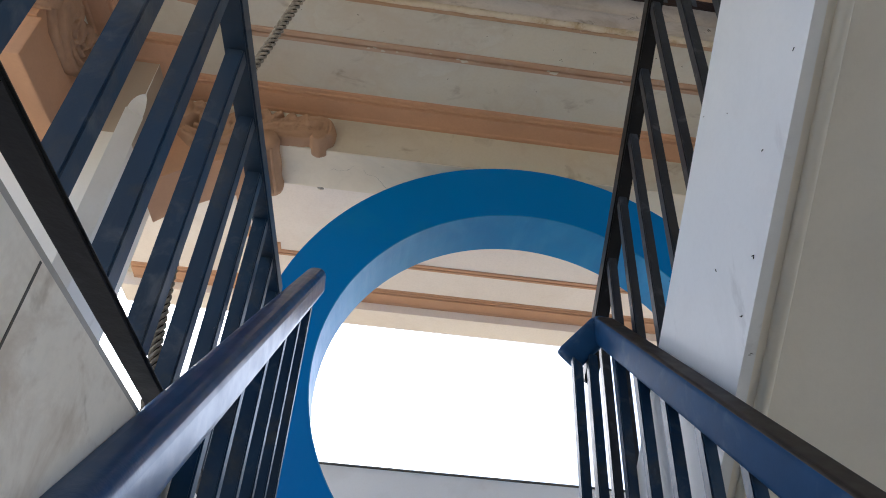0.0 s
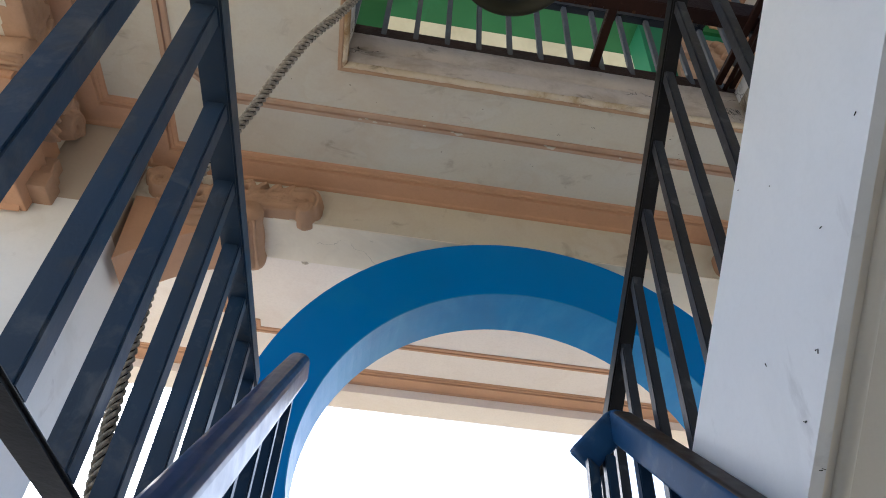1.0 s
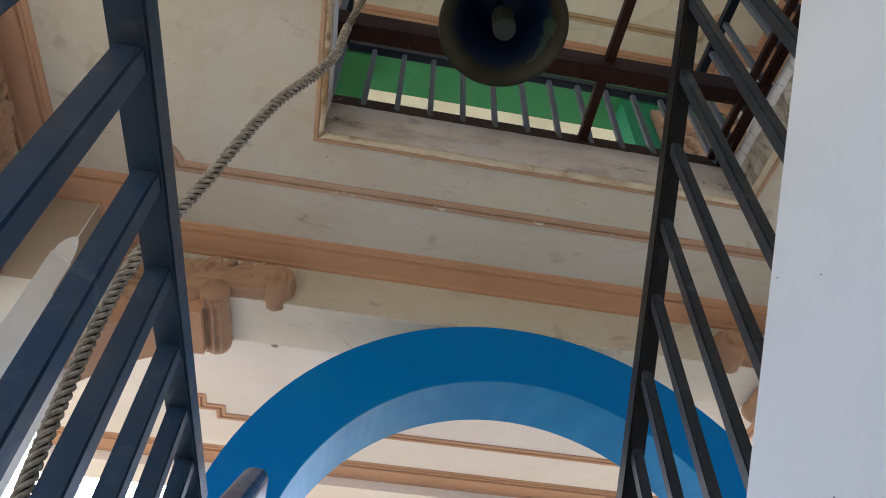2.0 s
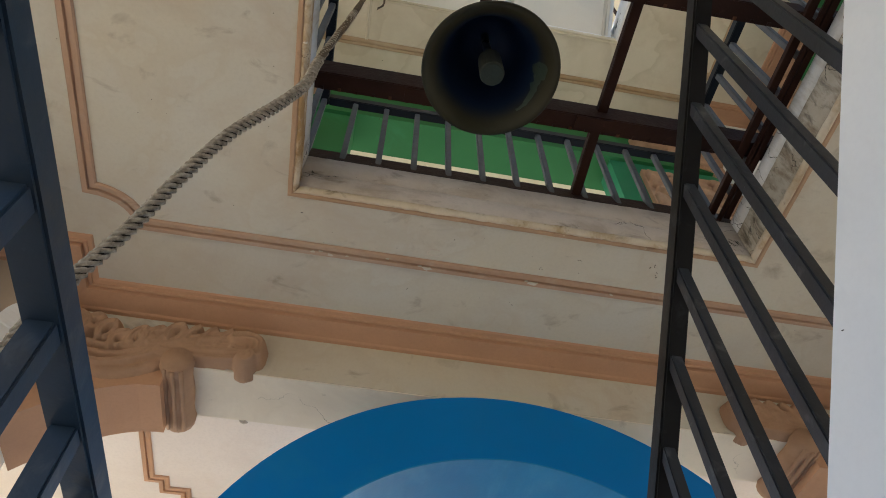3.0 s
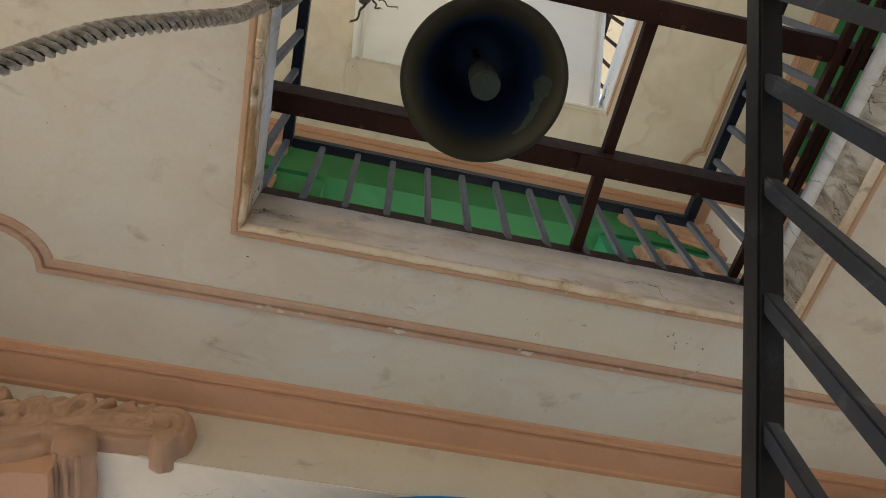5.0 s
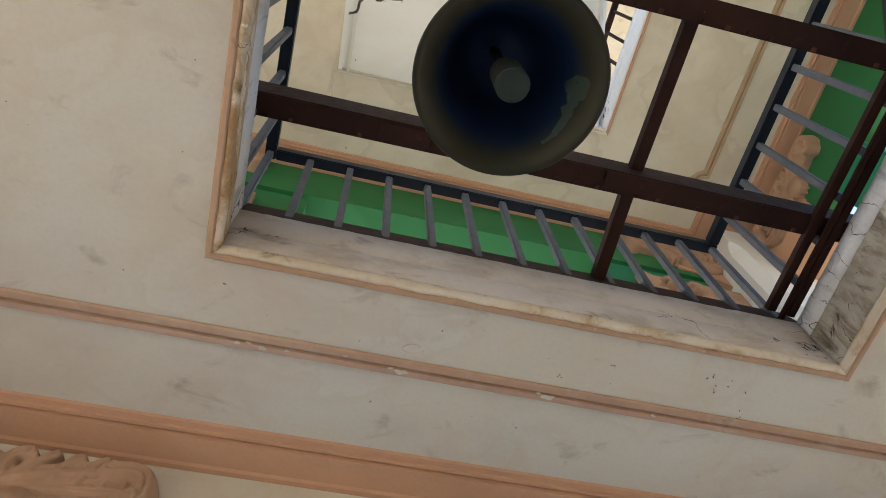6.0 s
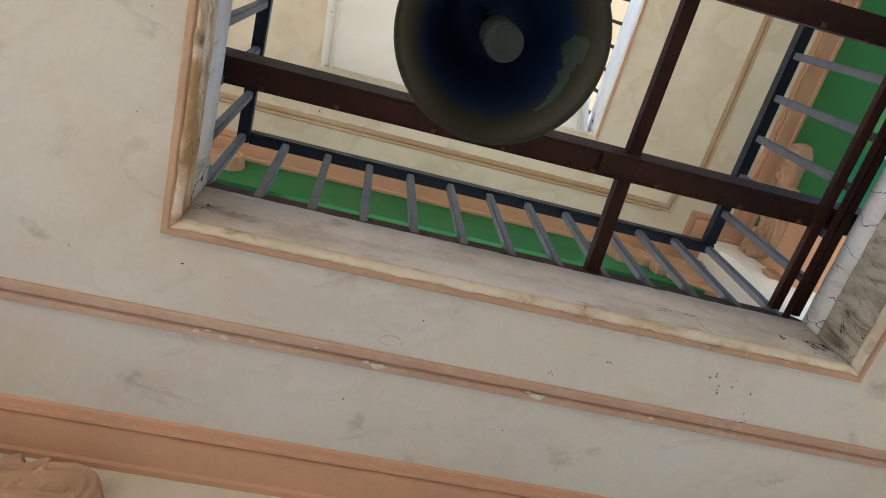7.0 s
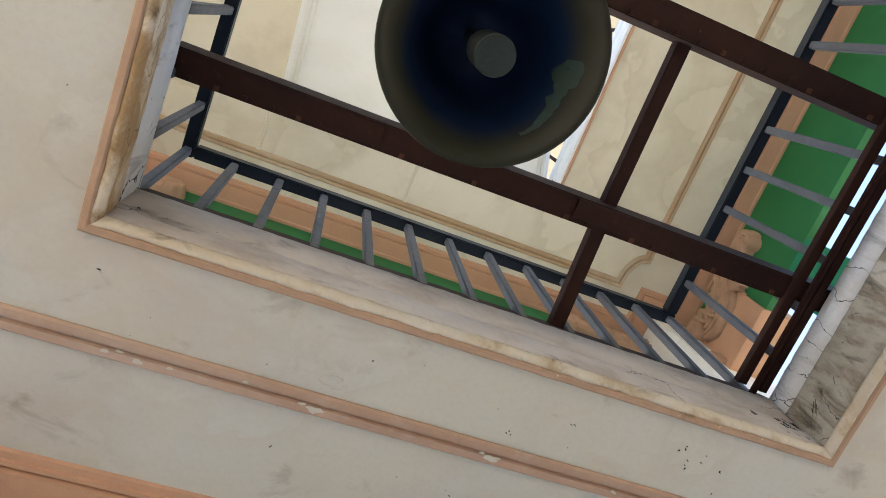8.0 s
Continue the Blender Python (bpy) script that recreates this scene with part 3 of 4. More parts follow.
def well_trim(dz, name, top, well, paints_by_side):
    a, b, c, d = well
    path = [(a, c), (a, d), (b, d), (b, c)]
    path = [(x, y, CEIL1 + dz) for x, y in path]
    root = thing(name, (1, 0, CEIL1 + dz), "peach moulding and grimy plaster reveal round the well", "trim", kind="structure")
    shapes = (
        ("moulding", [(0.003, 0.002), (0.001, -0.012), (-0.004, -0.017), (-0.016, -0.018), (-0.021, -0.012), (-0.0215, 0.002)]),
        ("bead", [(-0.0217, 0.014), (-0.0217, -0.013), (-0.026, -0.0155), (-0.034, -0.0165), (-0.041, -0.009), (-0.044, 0.004), (-0.042, 0.014)]),
        ("reveal", [(-0.026, 0.0145), (-0.026, 0.022), (-0.036, 0.026), (-0.039, 0.07), (-0.034, 0.142), (-0.03, 0.15), (0.001, 0.15), (0.001, 0.0145)]),
        ("upper_reveal", [(-0.027, 0.1505), (-0.014, top), (0.001, top), (0.001, 0.1505)]))
    for i, paints in enumerate(paints_by_side):
        for (nm, profile), paint in zip(shapes, paints):
            if nm == "upper_reveal" and dz == 0:
                edge = 0.287 if i == 1 else 0.3
                profile = [(-0.027, 0.1505), (-0.036, edge), (0.001, edge), (0.001, 0.1505)]
            if nm in ("reveal", "upper_reveal") and i == 2 and dz == 0:
                profile = [(o, u + 0.06 if 0.1 < u < 0.2 else u) for o, u in profile]
            rough = {"moulding": 0.0012, "bead": 0.0042, "reveal": 0.004, "upper_reveal": 0.003}[nm]
            part(nm, uneven(sweep(profile, path, only=i), rough, 26.0, 90), paint, root, smooth=nm != "moulding")
    # black streaks of dirt where water runs down the corner
    rnd = random.Random(17)
    streaks = bmesh.new()
    for i in range(60):
        zz, ll = CEIL1 + dz + rnd.uniform(0.04, 0.12), rnd.uniform(0.006, 0.03)
        slant = rnd.uniform(-1.4, -0.2)
        if i % 3:
            u = b - 0.05 - abs(rnd.gauss(0, 0.07))
            p, q = (u, d - 0.0375, zz), (u + slant * ll, d - 0.0375 + 0.03 * ll, zz + ll)
        else:
            u = d - 0.06 - abs(rnd.gauss(0, 0.12))
            p, q = (b - 0.0375, u, zz), (b - 0.0375 + 0.03 * ll, u + slant * ll, zz + ll)
        bar(p, q, rnd.uniform(0.0006, 0.0022), rnd.uniform(0.0006, 0.0022), 0, (0.3, 0.5, 0.2), streaks)
    tagged(part("dirt_streaks", streaks, DIRT, root, "black dirt streaks at the corner"), kind="stuff")


well_trim(0, "trim_well", FLOOR2 - CEIL1 + 0.004, WELL, ((CHIPPED, MOULD, MOULD, LIMEWASH), (CHIPPED, STAINED_BEAD, GRIME, GRIME), (CHIPPED, STAINED_BEAD, CRACKED, LIMEWASH)))
well_trim(UP, "trim_well_upper", 0.3, WELL_UP, ((YELLOWED, YELLOWED, WHITE, WHITE), (YELLOWED, YELLOWED, WHITE, WHITE), (PEACH, WHITE, WHITE, WHITE)))

# ---- moon gate ----
def gate_ring(a_ring, b_ring, y0, y1, wide=1.027):
    """A round band between two circles (radius, centre height), from y0 to y1, cut off at the floor."""
    bm = bmesh.new()
    rings = []
    for i in range(112):
        a = 2 * math.pi * i / 112
        rings.append([bm.verts.new((1.107 + wide * r * math.sin(a), y, max(cz + r * math.cos(a), FLOOR1 - 0.01 * (r > 1)))) for (r, cz), y in ((a_ring, y0), (b_ring, y0), (b_ring, y1), (a_ring, y1))])
    for i in range(112):
        r, s = rings[i], rings[(i + 1) % 112]
        for j in range(4):
            bm.faces.new((r[j], r[(j + 1) % 4], s[(j + 1) % 4], s[j]))
    return bm


gate = thing("moon_gate", (1.107, 0.92, FLOOR1), "glossy blue painted round moon gate under the front beam", "gate")
part("front_face", gate_ring((1.013, 1.346), (1.289, 1.406), 0.76, 0.79), BLUE, gate)
part("lining", gate_ring((1.008, 1.345), (1.018, 1.347), 0.7605, 1.0745), BLUE_LIT, gate, "blue soffit of the ring, painted paler as lit")
part("core", gate_ring((1.0185, 1.3472), (1.288, 1.4058), 0.791, 1.045), BLUE, gate)
part("back_face", gate_ring((1.013, 1.346), (1.289, 1.406), 1.046, 1.075), BLUE, gate)

# ---- corner piers ----
def mirror_x(bm, sx):
    if sx < 0:
        bmesh.ops.transform(bm, matrix=Matrix.Translation((2 * MID, 0, 0)) @ Matrix.Diagonal((-1, 1, 1, 1)), verts=bm.verts)
    return bm


for sx in (1, -1):
    for dz in (0, UP):
        z0 = FLOOR1 if dz == 0 else FLOOR2
        z1 = CEIL1 + dz - 0.03
        root = thing("pier", (XL if sx > 0 else XR, BY, z0), "white plastered corner pier, buff at the top, with a stopped chamfer", "pier", kind="structure")
        # the arris is chamfered and the chamfer runs out in a pointed stop
        c = 0.072
        stop = [(z0, c), (2.405 + dz, c), (2.592 + dz, c), (2.598 + dz, c - 0.008)] + [(2.598 + dz + 0.108 * math.sin(a), (c - 0.008) * math.cos(a)) for a in np.linspace(0.2, 1.5, 7)] + [(z1, 0.001)]
        bm = bmesh.new()
        rings = [[bm.verts.new((x, y, z)) for x, y in ((XL - BEAM_D, BY), (BX - w, BY), (BX, BY + w), (BX, YF + BEAM_D), (XL - BEAM_D, YF + BEAM_D))] for z, w in stop]
        for k, (p, q) in enumerate(zip(rings, rings[1:])):
            for e in range(5):
                face = bm.faces.new((p[e], p[(e + 1) % 5], q[(e + 1) % 5], q[e]))
                face.material_index = 1 if k > 0 and e in (0, 2) and dz == 0 else 0
        bm.faces.new(rings[0][::-1])
        bm.faces.new(rings[-1])
        shaft = part("shaft", mirror_x(bm, sx), WHITE, root)
        shaft.data.materials.append(BUFF)


# ---- carved capitals ----
def lobe(at, size, turn, tilt=0.0, bm=None):
    """A fluted leaf lobe lying against the frieze: size is along, thick, high."""
    bm = bm or bmesh.new()
    made = bmesh.ops.create_uvsphere(bm, u_segments=12, v_segments=8, radius=1.0)
    for v in made["verts"]:
        v.co.y *= 1.0 + 0.35 * math.sin(5 * math.atan2(v.co.z, v.co.x) + 2 * v.co.x)
        v.co *= 1.0 + 0.12 * noise.noise(v.co * 2.3 + Vector(at) * 7)
    m = Matrix.Translation(at) @ Matrix.Rotation(turn, 4, "Y") @ Matrix.Rotation(tilt, 4, "X") @ Matrix.Diagonal((*size, 1))
    bmesh.ops.transform(bm, matrix=m, verts=made["verts"])
    return bm


def quad(p, c, q, n=16):
    return [((1 - f) ** 2 * p[0] + 2 * f * (1 - f) * c[0] + f * f * q[0], (1 - f) ** 2 * p[1] + 2 * f * (1 - f) * c[1] + f * f * q[1]) for f in (i / n for i in range(n + 1))]


def spiral(cx, cz, r, turns, start, sgn, n=26):
    return [(cx + r * (1 - 0.8 * i / n) * math.cos(start + sgn * turns * 2 * math.pi * i / n), cz + r * (1 - 0.8 * i / n) * math.sin(start + sgn * turns * 2 * math.pi * i / n)) for i in range(n + 1)]


def carving(strokes, area, back, step=0.0055):
    """A block of stucco cut in relief: each stroke is (points, width at start, width at end, height, vein); the highest stroke wins."""
    x0, x1, z0, z1 = area
    xs, zs = np.arange(x0, x1, step), np.arange(z0, z1, step)
    gx, gz = np.meshgrid(xs, zs, indexing="ij")
    high = np.zeros(gx.shape)
    for pts, w0, w1, h, vein in strokes:
        m = len(pts) - 1
        near, width = np.full(gx.shape, 9.0), np.full(gx.shape, w0)
        for k in range(m):
            (ax, az), (bx, bz) = pts[k], pts[k + 1]
            ll = (bx - ax) ** 2 + (bz - az) ** 2 + 1e-9
            u = np.clip(((gx - ax) * (bx - ax) + (gz - az) * (bz - az)) / ll, 0, 1)
            d = np.hypot(gx - ax - u * (bx - ax), gz - az - u * (bz - az))
            w = w0 + (w1 - w0) * (k + u) / m
            closer = d / w < near / width
            near, width = np.where(closer, d, near), np.where(closer, w, width)
        q = np.clip(near / width, 0, 1)
        rise = 1.4 * h * np.sqrt(np.clip(1 - q * q, 0, 1)) * (1 - vein * np.exp(-(q / 0.2) ** 2))
        high = np.maximum(high, rise)
    bm = bmesh.new()
    front, rear = {}, {}

    def corner(store, i, j, y):
        if (i, j) not in store:
            store[i, j] = bm.verts.new((gx[i, j], y, gz[i, j]))
        return store[i, j]

    def top(i, j):
        return corner(front, i, j, back - high[i, j] - 0.004 * noise.noise(Vector((gx[i, j] * 30, gz[i, j] * 30, 2.0))))
    keep = (high[:-1, :-1] > 0.004) | (high[1:, :-1] > 0.004) | (high[:-1, 1:] > 0.004) | (high[1:, 1:] > 0.004)
    na, nb = keep.shape
    for i in range(na):
        for j in range(nb):
            if not keep[i, j]:
                continue
            bm.faces.new((top(i, j), top(i + 1, j), top(i + 1, j + 1), top(i, j + 1)))
            bm.faces.new([corner(rear, *c, back + 0.05) for c in ((i, j + 1), (i + 1, j + 1), (i + 1, j), (i, j))])
            for di, dj, e in ((-1, 0, ((i, j), (i, j + 1))), (1, 0, ((i + 1, j), (i + 1, j + 1))), (0, -1, ((i, j), (i + 1, j))), (0, 1, ((i, j + 1), (i + 1, j + 1)))):
                a, b = i + di, j + dj
                if not (0 <= a < na and 0 <= b < nb and keep[a, b]):
                    p, q = e
                    bm.faces.new((top(*p), top(*q), corner(rear, *q, back + 0.05), corner(rear, *p, back + 0.05)))
    for i in range(2):
        bmesh.ops.smooth_vert(bm, verts=bm.verts, factor=0.5, use_axis_x=True, use_axis_y=True, use_axis_z=True)
    return bm


ACANTHUS = [(quad((-0.86, 2.7), (-0.71, 2.49), (-0.45, 2.7)), 0.045, 0.03, 0.03, 0.0)]
for k in range(4):
    ACANTHUS.append((quad((-0.88 + 0.035 * k, 2.68 + 0.03 * k), (-0.72 + 0.02 * k, 2.55 + 0.07 * k), (-0.5 + 0.01 * k, 2.73 + 0.034 * k), 30), 0.017, 0.025, 0.05 - 0.002 * k, 0.25))
ACANTHUS.append((spiral(-0.9, 2.81, 0.075, 1.7, 2.6, -1), 0.034, 0.018, 0.07, 0.3))
ACANTHUS.append((spiral(-0.56, 2.79, 0.05, 1.3, 0.4, 1), 0.024, 0.012, 0.06, 0.3))
for (x, z), r in (((-0.82, 2.875), 0.042), ((-0.745, 2.85), 0.038), ((-0.675, 2.8), 0.034), ((-0.6, 2.835), 0.03), ((-0.53, 2.845), 0.034), ((-0.455, 2.885), 0.034)):
    ACANTHUS.append((quad((x - 0.03, z - 0.09), (x - 0.045, z - 0.01), (x + 0.012, z)), 0.018, r, 0.062, 0.3))
    ACANTHUS.append((quad((x, z - 0.08), (x + 0.03, z - 0.04), (x + 0.03, z - 0.01)), 0.012, 0.022, 0.055, 0.3))
ACANTHUS.append((quad((-0.55, 2.72), (-0.33, 2.815), (-0.12, 2.825)), 0.05, 0.085, 0.036, 0.0))
for k in range(5):
    o = 0.036 * (k - 2)
    ACANTHUS.append((quad((-0.52, 2.73 + 0.4 * o), (-0.36, 2.8 + 1.1 * o), (-0.14 + 0.02 * (k % 2), 2.815 + 1.05 * o)), 0.012, 0.024, 0.05 + 0.006 * (k % 2), 0.3))
for k in range(4):
    ACANTHUS.append((quad((-0.42 + 0.075 * k, 2.79), (-0.4 + 0.075 * k, 2.88), (-0.365 + 0.075 * k, 2.895)), 0.016, 0.024, 0.056, 0.3))
ACANTHUS += [(quad((-0.19, 2.85), (-0.05, 2.9), (-0.075, 2.76)), 0.045, 0.036, 0.07, 0.25), (spiral(-0.125, 2.735, 0.034, 1.2, 0.8, -1), 0.03, 0.018, 0.075, 0.2)]


def capital_parts(root, place):
    """The carved bracket of a corner capital, built along x on a frieze at y = YF, then laid by place()."""
    part("acanthus", place(carving(ACANTHUS, (-1.0, 0.02, 2.503, 2.95), YF - 0.002)), CARVED, root, "carved acanthus spray ending in a curled leaf", smooth=True)
    # rolled bolster below the beam, fluted
    bm = bmesh.new()
    pts = [(-0.4, y, 2.672) for y in np.linspace(YF - 0.075, YF + 0.35, 12)]
    tube(pts, [0.066, 0.075, 0.068, 0.066, 0.07, 0.072, 0.072, 0.07, 0.066, 0.068, 0.075, 0.066], 14, bm)
    for dx in (-0.035, 0.0, 0.035):
        tube([(-0.4 + dx, y, 2.672 - math.sqrt(0.071 ** 2 - dx ** 2)) for y in np.linspace(YF - 0.06, YF + 0.33, 6)], 0.011, 6, bm)
    part("bolster", place(bm), CARVED, root, "fluted rolled end", smooth=True)
    curve = [(-0.44, 2.72), (-0.44, 2.56)] + [(-0.47 - 0.51 * f, 2.56 - 0.28 * f ** 1.8) for f in np.linspace(0, 1, 9)] + [(-1.008, 2.72)]
    part("bell", place(prism(curve, YF - 0.012, YF + 0.3)), PEACH, root, "smooth peach flare under the carving", smooth=False)


def capital(dz, sx):
    root = thing("capital", ((BX if sx > 0 else RX), YF, 2.6 + dz), "peach stucco corner capital carved with acanthus scrolls", "capital", "capitals")
    lift = Matrix.Translation(((0.008 if dz == 0 else -0.2) * sx, 0, dz - 0.014))

    def place(bm):
        mirror_x(bm, sx)
        bmesh.ops.transform(bm, matrix=lift, verts=bm.verts)
        return bm
    capital_parts(root, place)


def side_capital(dz, sx):
    """The same carved bracket turned round the corner on to the side beam, over a banded base on the pier."""
    root = thing("side_bracket", (XL if sx > 0 else XR, 0.2, 2.5 + dz), "peach stucco bracket carved with acanthus over a banded base", "bracket", "brackets")
    lift = Matrix.Translation((0, 0 if dz == 0 else 0.08, dz - 0.014))
    turn = Matrix(((0, -1, 0, XL + YF), (-1, 0, 0, BY - 1.0), (0, 0, 1, 0), (0, 0, 0, 1)))

    def place(bm, m=None):
        if m:
            bmesh.ops.transform(bm, matrix=m, verts=bm.verts)
        mirror_x(bm, sx)
        bmesh.ops.transform(bm, matrix=lift, verts=bm.verts)
        return bm
    capital_parts(root, lambda bm: place(bm, turn))
    part("base", place(box(XL - 0.3, XL + 0.035, 0.0, BY - 0.001, 2.3, 2.56, 0.008)), PEACH, root, "plain peach block under the carving")
    for zz, h, out in ((2.36, 0.1, 0.12), (2.462, 0.06, 0.095), (2.524, 0.08, 0.075)):
        part("band", place(box(XL - 0.3, XL + out, BY - out, BY + 0.04, zz, zz + h, 0.01)), CARVED, root)


for dz in (0, UP):
    for sx in (1, -1):
        capital(dz, sx)
        side_capital(dz, sx)

# ---- gallery beyond the gate ----
solid("beam_gallery", box(XL - SIDE, XR + SIDE, 2.85, 3.12, 2.88, CEIL1 - 0.001), PINK_BOUNCE, (1, 2.89, 2.9), "pale edge beam of the outer gallery, pink bounce light in its colour", "beam", "structure")
solid("cornice_gallery", sweep([(-o, u) for o, u in CORNICE], [(XL - SIDE + 0.1, 2.85, CEIL1), (XR + SIDE - 0.1, 2.85, CEIL1)]), PEACH, (1, 2.89, CEIL1), "peach cornice of the outer gallery", "cornice", "structure")
solid("ceiling_gallery", box(XL - SIDE + 0.1, XR + SIDE - 0.1, YF + BEAM_D + 0.003, 2.848, CEIL1 - 0.005, CEIL1 - 0.0005), PINK_BOUNCE, (1, 2, CEIL1), "pale plaster ceiling of the outer gallery, pink bounce light in its colour", "ceiling", "structure")
solid("coping", box(XL - SIDE, XR + SIDE, 2.875, 3.105, 1.588, 1.602, 0.004), BLACKENED, (1, 2.99, 1.588), "blackened coping on the parapet", "coping", "structure")
solid("parapet", box(XL - SIDE, XR + SIDE, 2.89, 3.09, FLOOR1, 1.587), WHITE, (1, 2.99, FLOOR1), "white plastered parapet of the outer gallery", "parapet", "structure")
solid("trim_gallery", sweep(BEAD, [(-0.712, 1.565, CEIL1), (-0.712, 2.115, CEIL1), (-0.629, 2.115, CEIL1), (-0.629, 2.215, CEIL1), (-0.506, 2.215, CEIL1), (-0.506, 2.305, CEIL1), (2.780, 2.305, CEIL1), (2.780, 2.215, CEIL1), (2.904, 2.215, CEIL1), (2.904, 2.115, CEIL1), (2.986, 2.115, CEIL1), (2.986, 1.565, CEIL1)], dz=-0.004), PEACH, (1, 2.2, CEIL1), "stepped peach bead on the gallery ceiling", "moulding", "structure")

# ---- upper storey jambs, corner ones painted in lit green, with a carved console on the corner ----
for x0, x1, paint, colour in ((BX, 0.1, GREEN, "green"), (2.2, RX, GREEN_LIT, "lit-toned green")):
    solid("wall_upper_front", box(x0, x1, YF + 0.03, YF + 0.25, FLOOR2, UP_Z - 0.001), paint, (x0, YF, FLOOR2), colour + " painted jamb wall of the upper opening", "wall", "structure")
solid("wall_upper_side", box(XR + 0.002, XR + 0.1, -0.45, -0.07, FLOOR2, 5.82), GREEN_LIT, (XR, 0, FLOOR2), "green jamb wall of the upper side opening, painted brighter as lit", "wall", "structure")
for sx in (1, -1):
    root = thing("console", (BX if sx > 0 else RX, YF, 4.5), "peach stucco console carved with leaves under the capital", "console", "consoles")
    part("block", mirror_x(box(BX - 0.01, -0.22, YF - 0.02, YF + 0.028, 4.55, 5.36, 0.008), sx), CARVED, root)
    leaves = []
    for row in range(4):
        for k in range(4):
            x, z = -0.92 + 0.19 * k + 0.05 * (row % 2), 4.66 + 0.17 * row
            leaves.append((quad((x, z), (x + 0.05, z + 0.12), (x + 0.1, z + 0.1)), 0.05, 0.022, 0.036, 0.3))
            leaves.append((spiral(x + 0.06, z + 0.03, 0.03, 1.2, 1.0 + row, 1, 14), 0.016, 0.009, 0.042, 0.2))
    part("leaves", mirror_x(carving(leaves, (-1.02, -0.22, 4.56, 5.36), YF - 0.024, 0.009), sx), CARVED, root, "carved leaves and curls", smooth=True)


# ---- stairs ----
def flight(x0, x1, y_top, z_top, direction, z_low, label, sides=None, under=None, lip=0.02, depth=0.66):
    """A flight whose nosings rise along y (direction 1 or -1) to y_top at z_top."""
    root = thing("staircase", ((x0 + x1) / 2, y_top, z_top), label, "stairs")
    n = round((z_top - z_low) / 0.17)
    rise = (z_top - z_low) / n
    run = rise / SLOPE
    for i in range(1, n):
        z = z_top - i * rise
        y = y_top - direction * i * run
        y2 = y + direction * (run + 0.02)
        part("step", box(x0 + 0.01, x1 - 0.01, min(y, y2), max(y, y2), z - rise + 0.002, z - 0.001), FLOOR, root)
    y_end = y_top - direction * n * run
    outline = [(y_top, z_top + lip), (y_end, z_low + lip), (y_end - direction * 0.05, z_low - 0.05), (y_end - direction * 0.0, z_low - depth), (y_top, z_top - depth)]
    for xa, xb in ((x0 - 0.005, x0 + 0.02), (x1 - 0.02, x1 + 0.005)):
        bm = prism(outline, xa, xb)
        bmesh.ops.transform(bm, matrix=Matrix(((0, 1, 0, 0), (1, 0, 0, 0), (0, 0, 1, 0), (0, 0, 0, 1))), verts=bm.verts)
        part("stringer", bm, sides or SCUFFED, root, "white plastered stringer with scuffs")
    bm = prism([(y_top, z_top - depth + 0.06), (y_end, z_low - depth + 0.06), (y_end, z_low - depth + 0.02), (y_top, z_top - depth + 0.02)], x0 + 0.02, x1 - 0.02)
    bmesh.ops.transform(bm, matrix=Matrix(((0, 1, 0, 0), (1, 0, 0, 0), (0, 0, 1, 0), (0, 0, 0, 1))), verts=bm.verts)
    part("soffit", bm, under or WARMWHITE, root, "greyish plastered underside")
    for xb in (x0 + 0.06, x1 - 0.06):
        part("drip_bead", tube([(xb, y_top, z_top - depth + 0.018), (xb, y_end, z_low - depth + 0.018)], 0.016, 8), under or WARMWHITE, root, smooth=True)
    return root


flight(0.107, 1.06, -0.3, FLOOR1, 1, -2.75, "stained plastered stairs rising to the landing", STAINED)
rising = flight(1.112, 2.1, -3.07, FLOOR2, -1, FLOOR1, "white plastered stairs rising to the upper storey", lip=0.0, depth=0.6)
flight(0.12, 1.09, 0.048, CEIL2 + 0.66, 1, FLOOR2, "white plastered stairs of the upper storey", WHITE_LIT, WHITE_LIT)
flight(1.15, 2.05, -2.5, CEIL2 + 3.208, -1, CEIL2 + 0.66, "white plastered stairs to the top storey")


# nicks and scuffs on the stringer of the rising flight
rnd = random.Random(5)
nicks = bmesh.new()
for y, z, k in ((-1.347, 1.109, 1), (-0.976, 0.734, 3), (-0.976, 0.645, 2), (-1.062, 0.817, 2), (-1.016, 1.283, 1), (-1.177, 1.006, 1), (-0.914, 0.880, 1), (-0.687, 0.997, 1), (-1.104, 1.191, 1)):
    for i in range(k):
        u, v, ll = y + rnd.uniform(-0.006, 0.006), z + rnd.uniform(-0.006, 0.006), rnd.uniform(0.002, 0.009)
        turn = rnd.uniform(0, 3)
        bar((1.1065, u, v), (1.1065, u + ll * math.cos(turn), v + ll * math.sin(turn)), rnd.uniform(0.0008, 0.0016), 0.002, 0, (1, 0, 0), nicks)
tagged(part("nick", nicks, DIRT, rising, "small dark nicks in the paint"), kind="stuff")


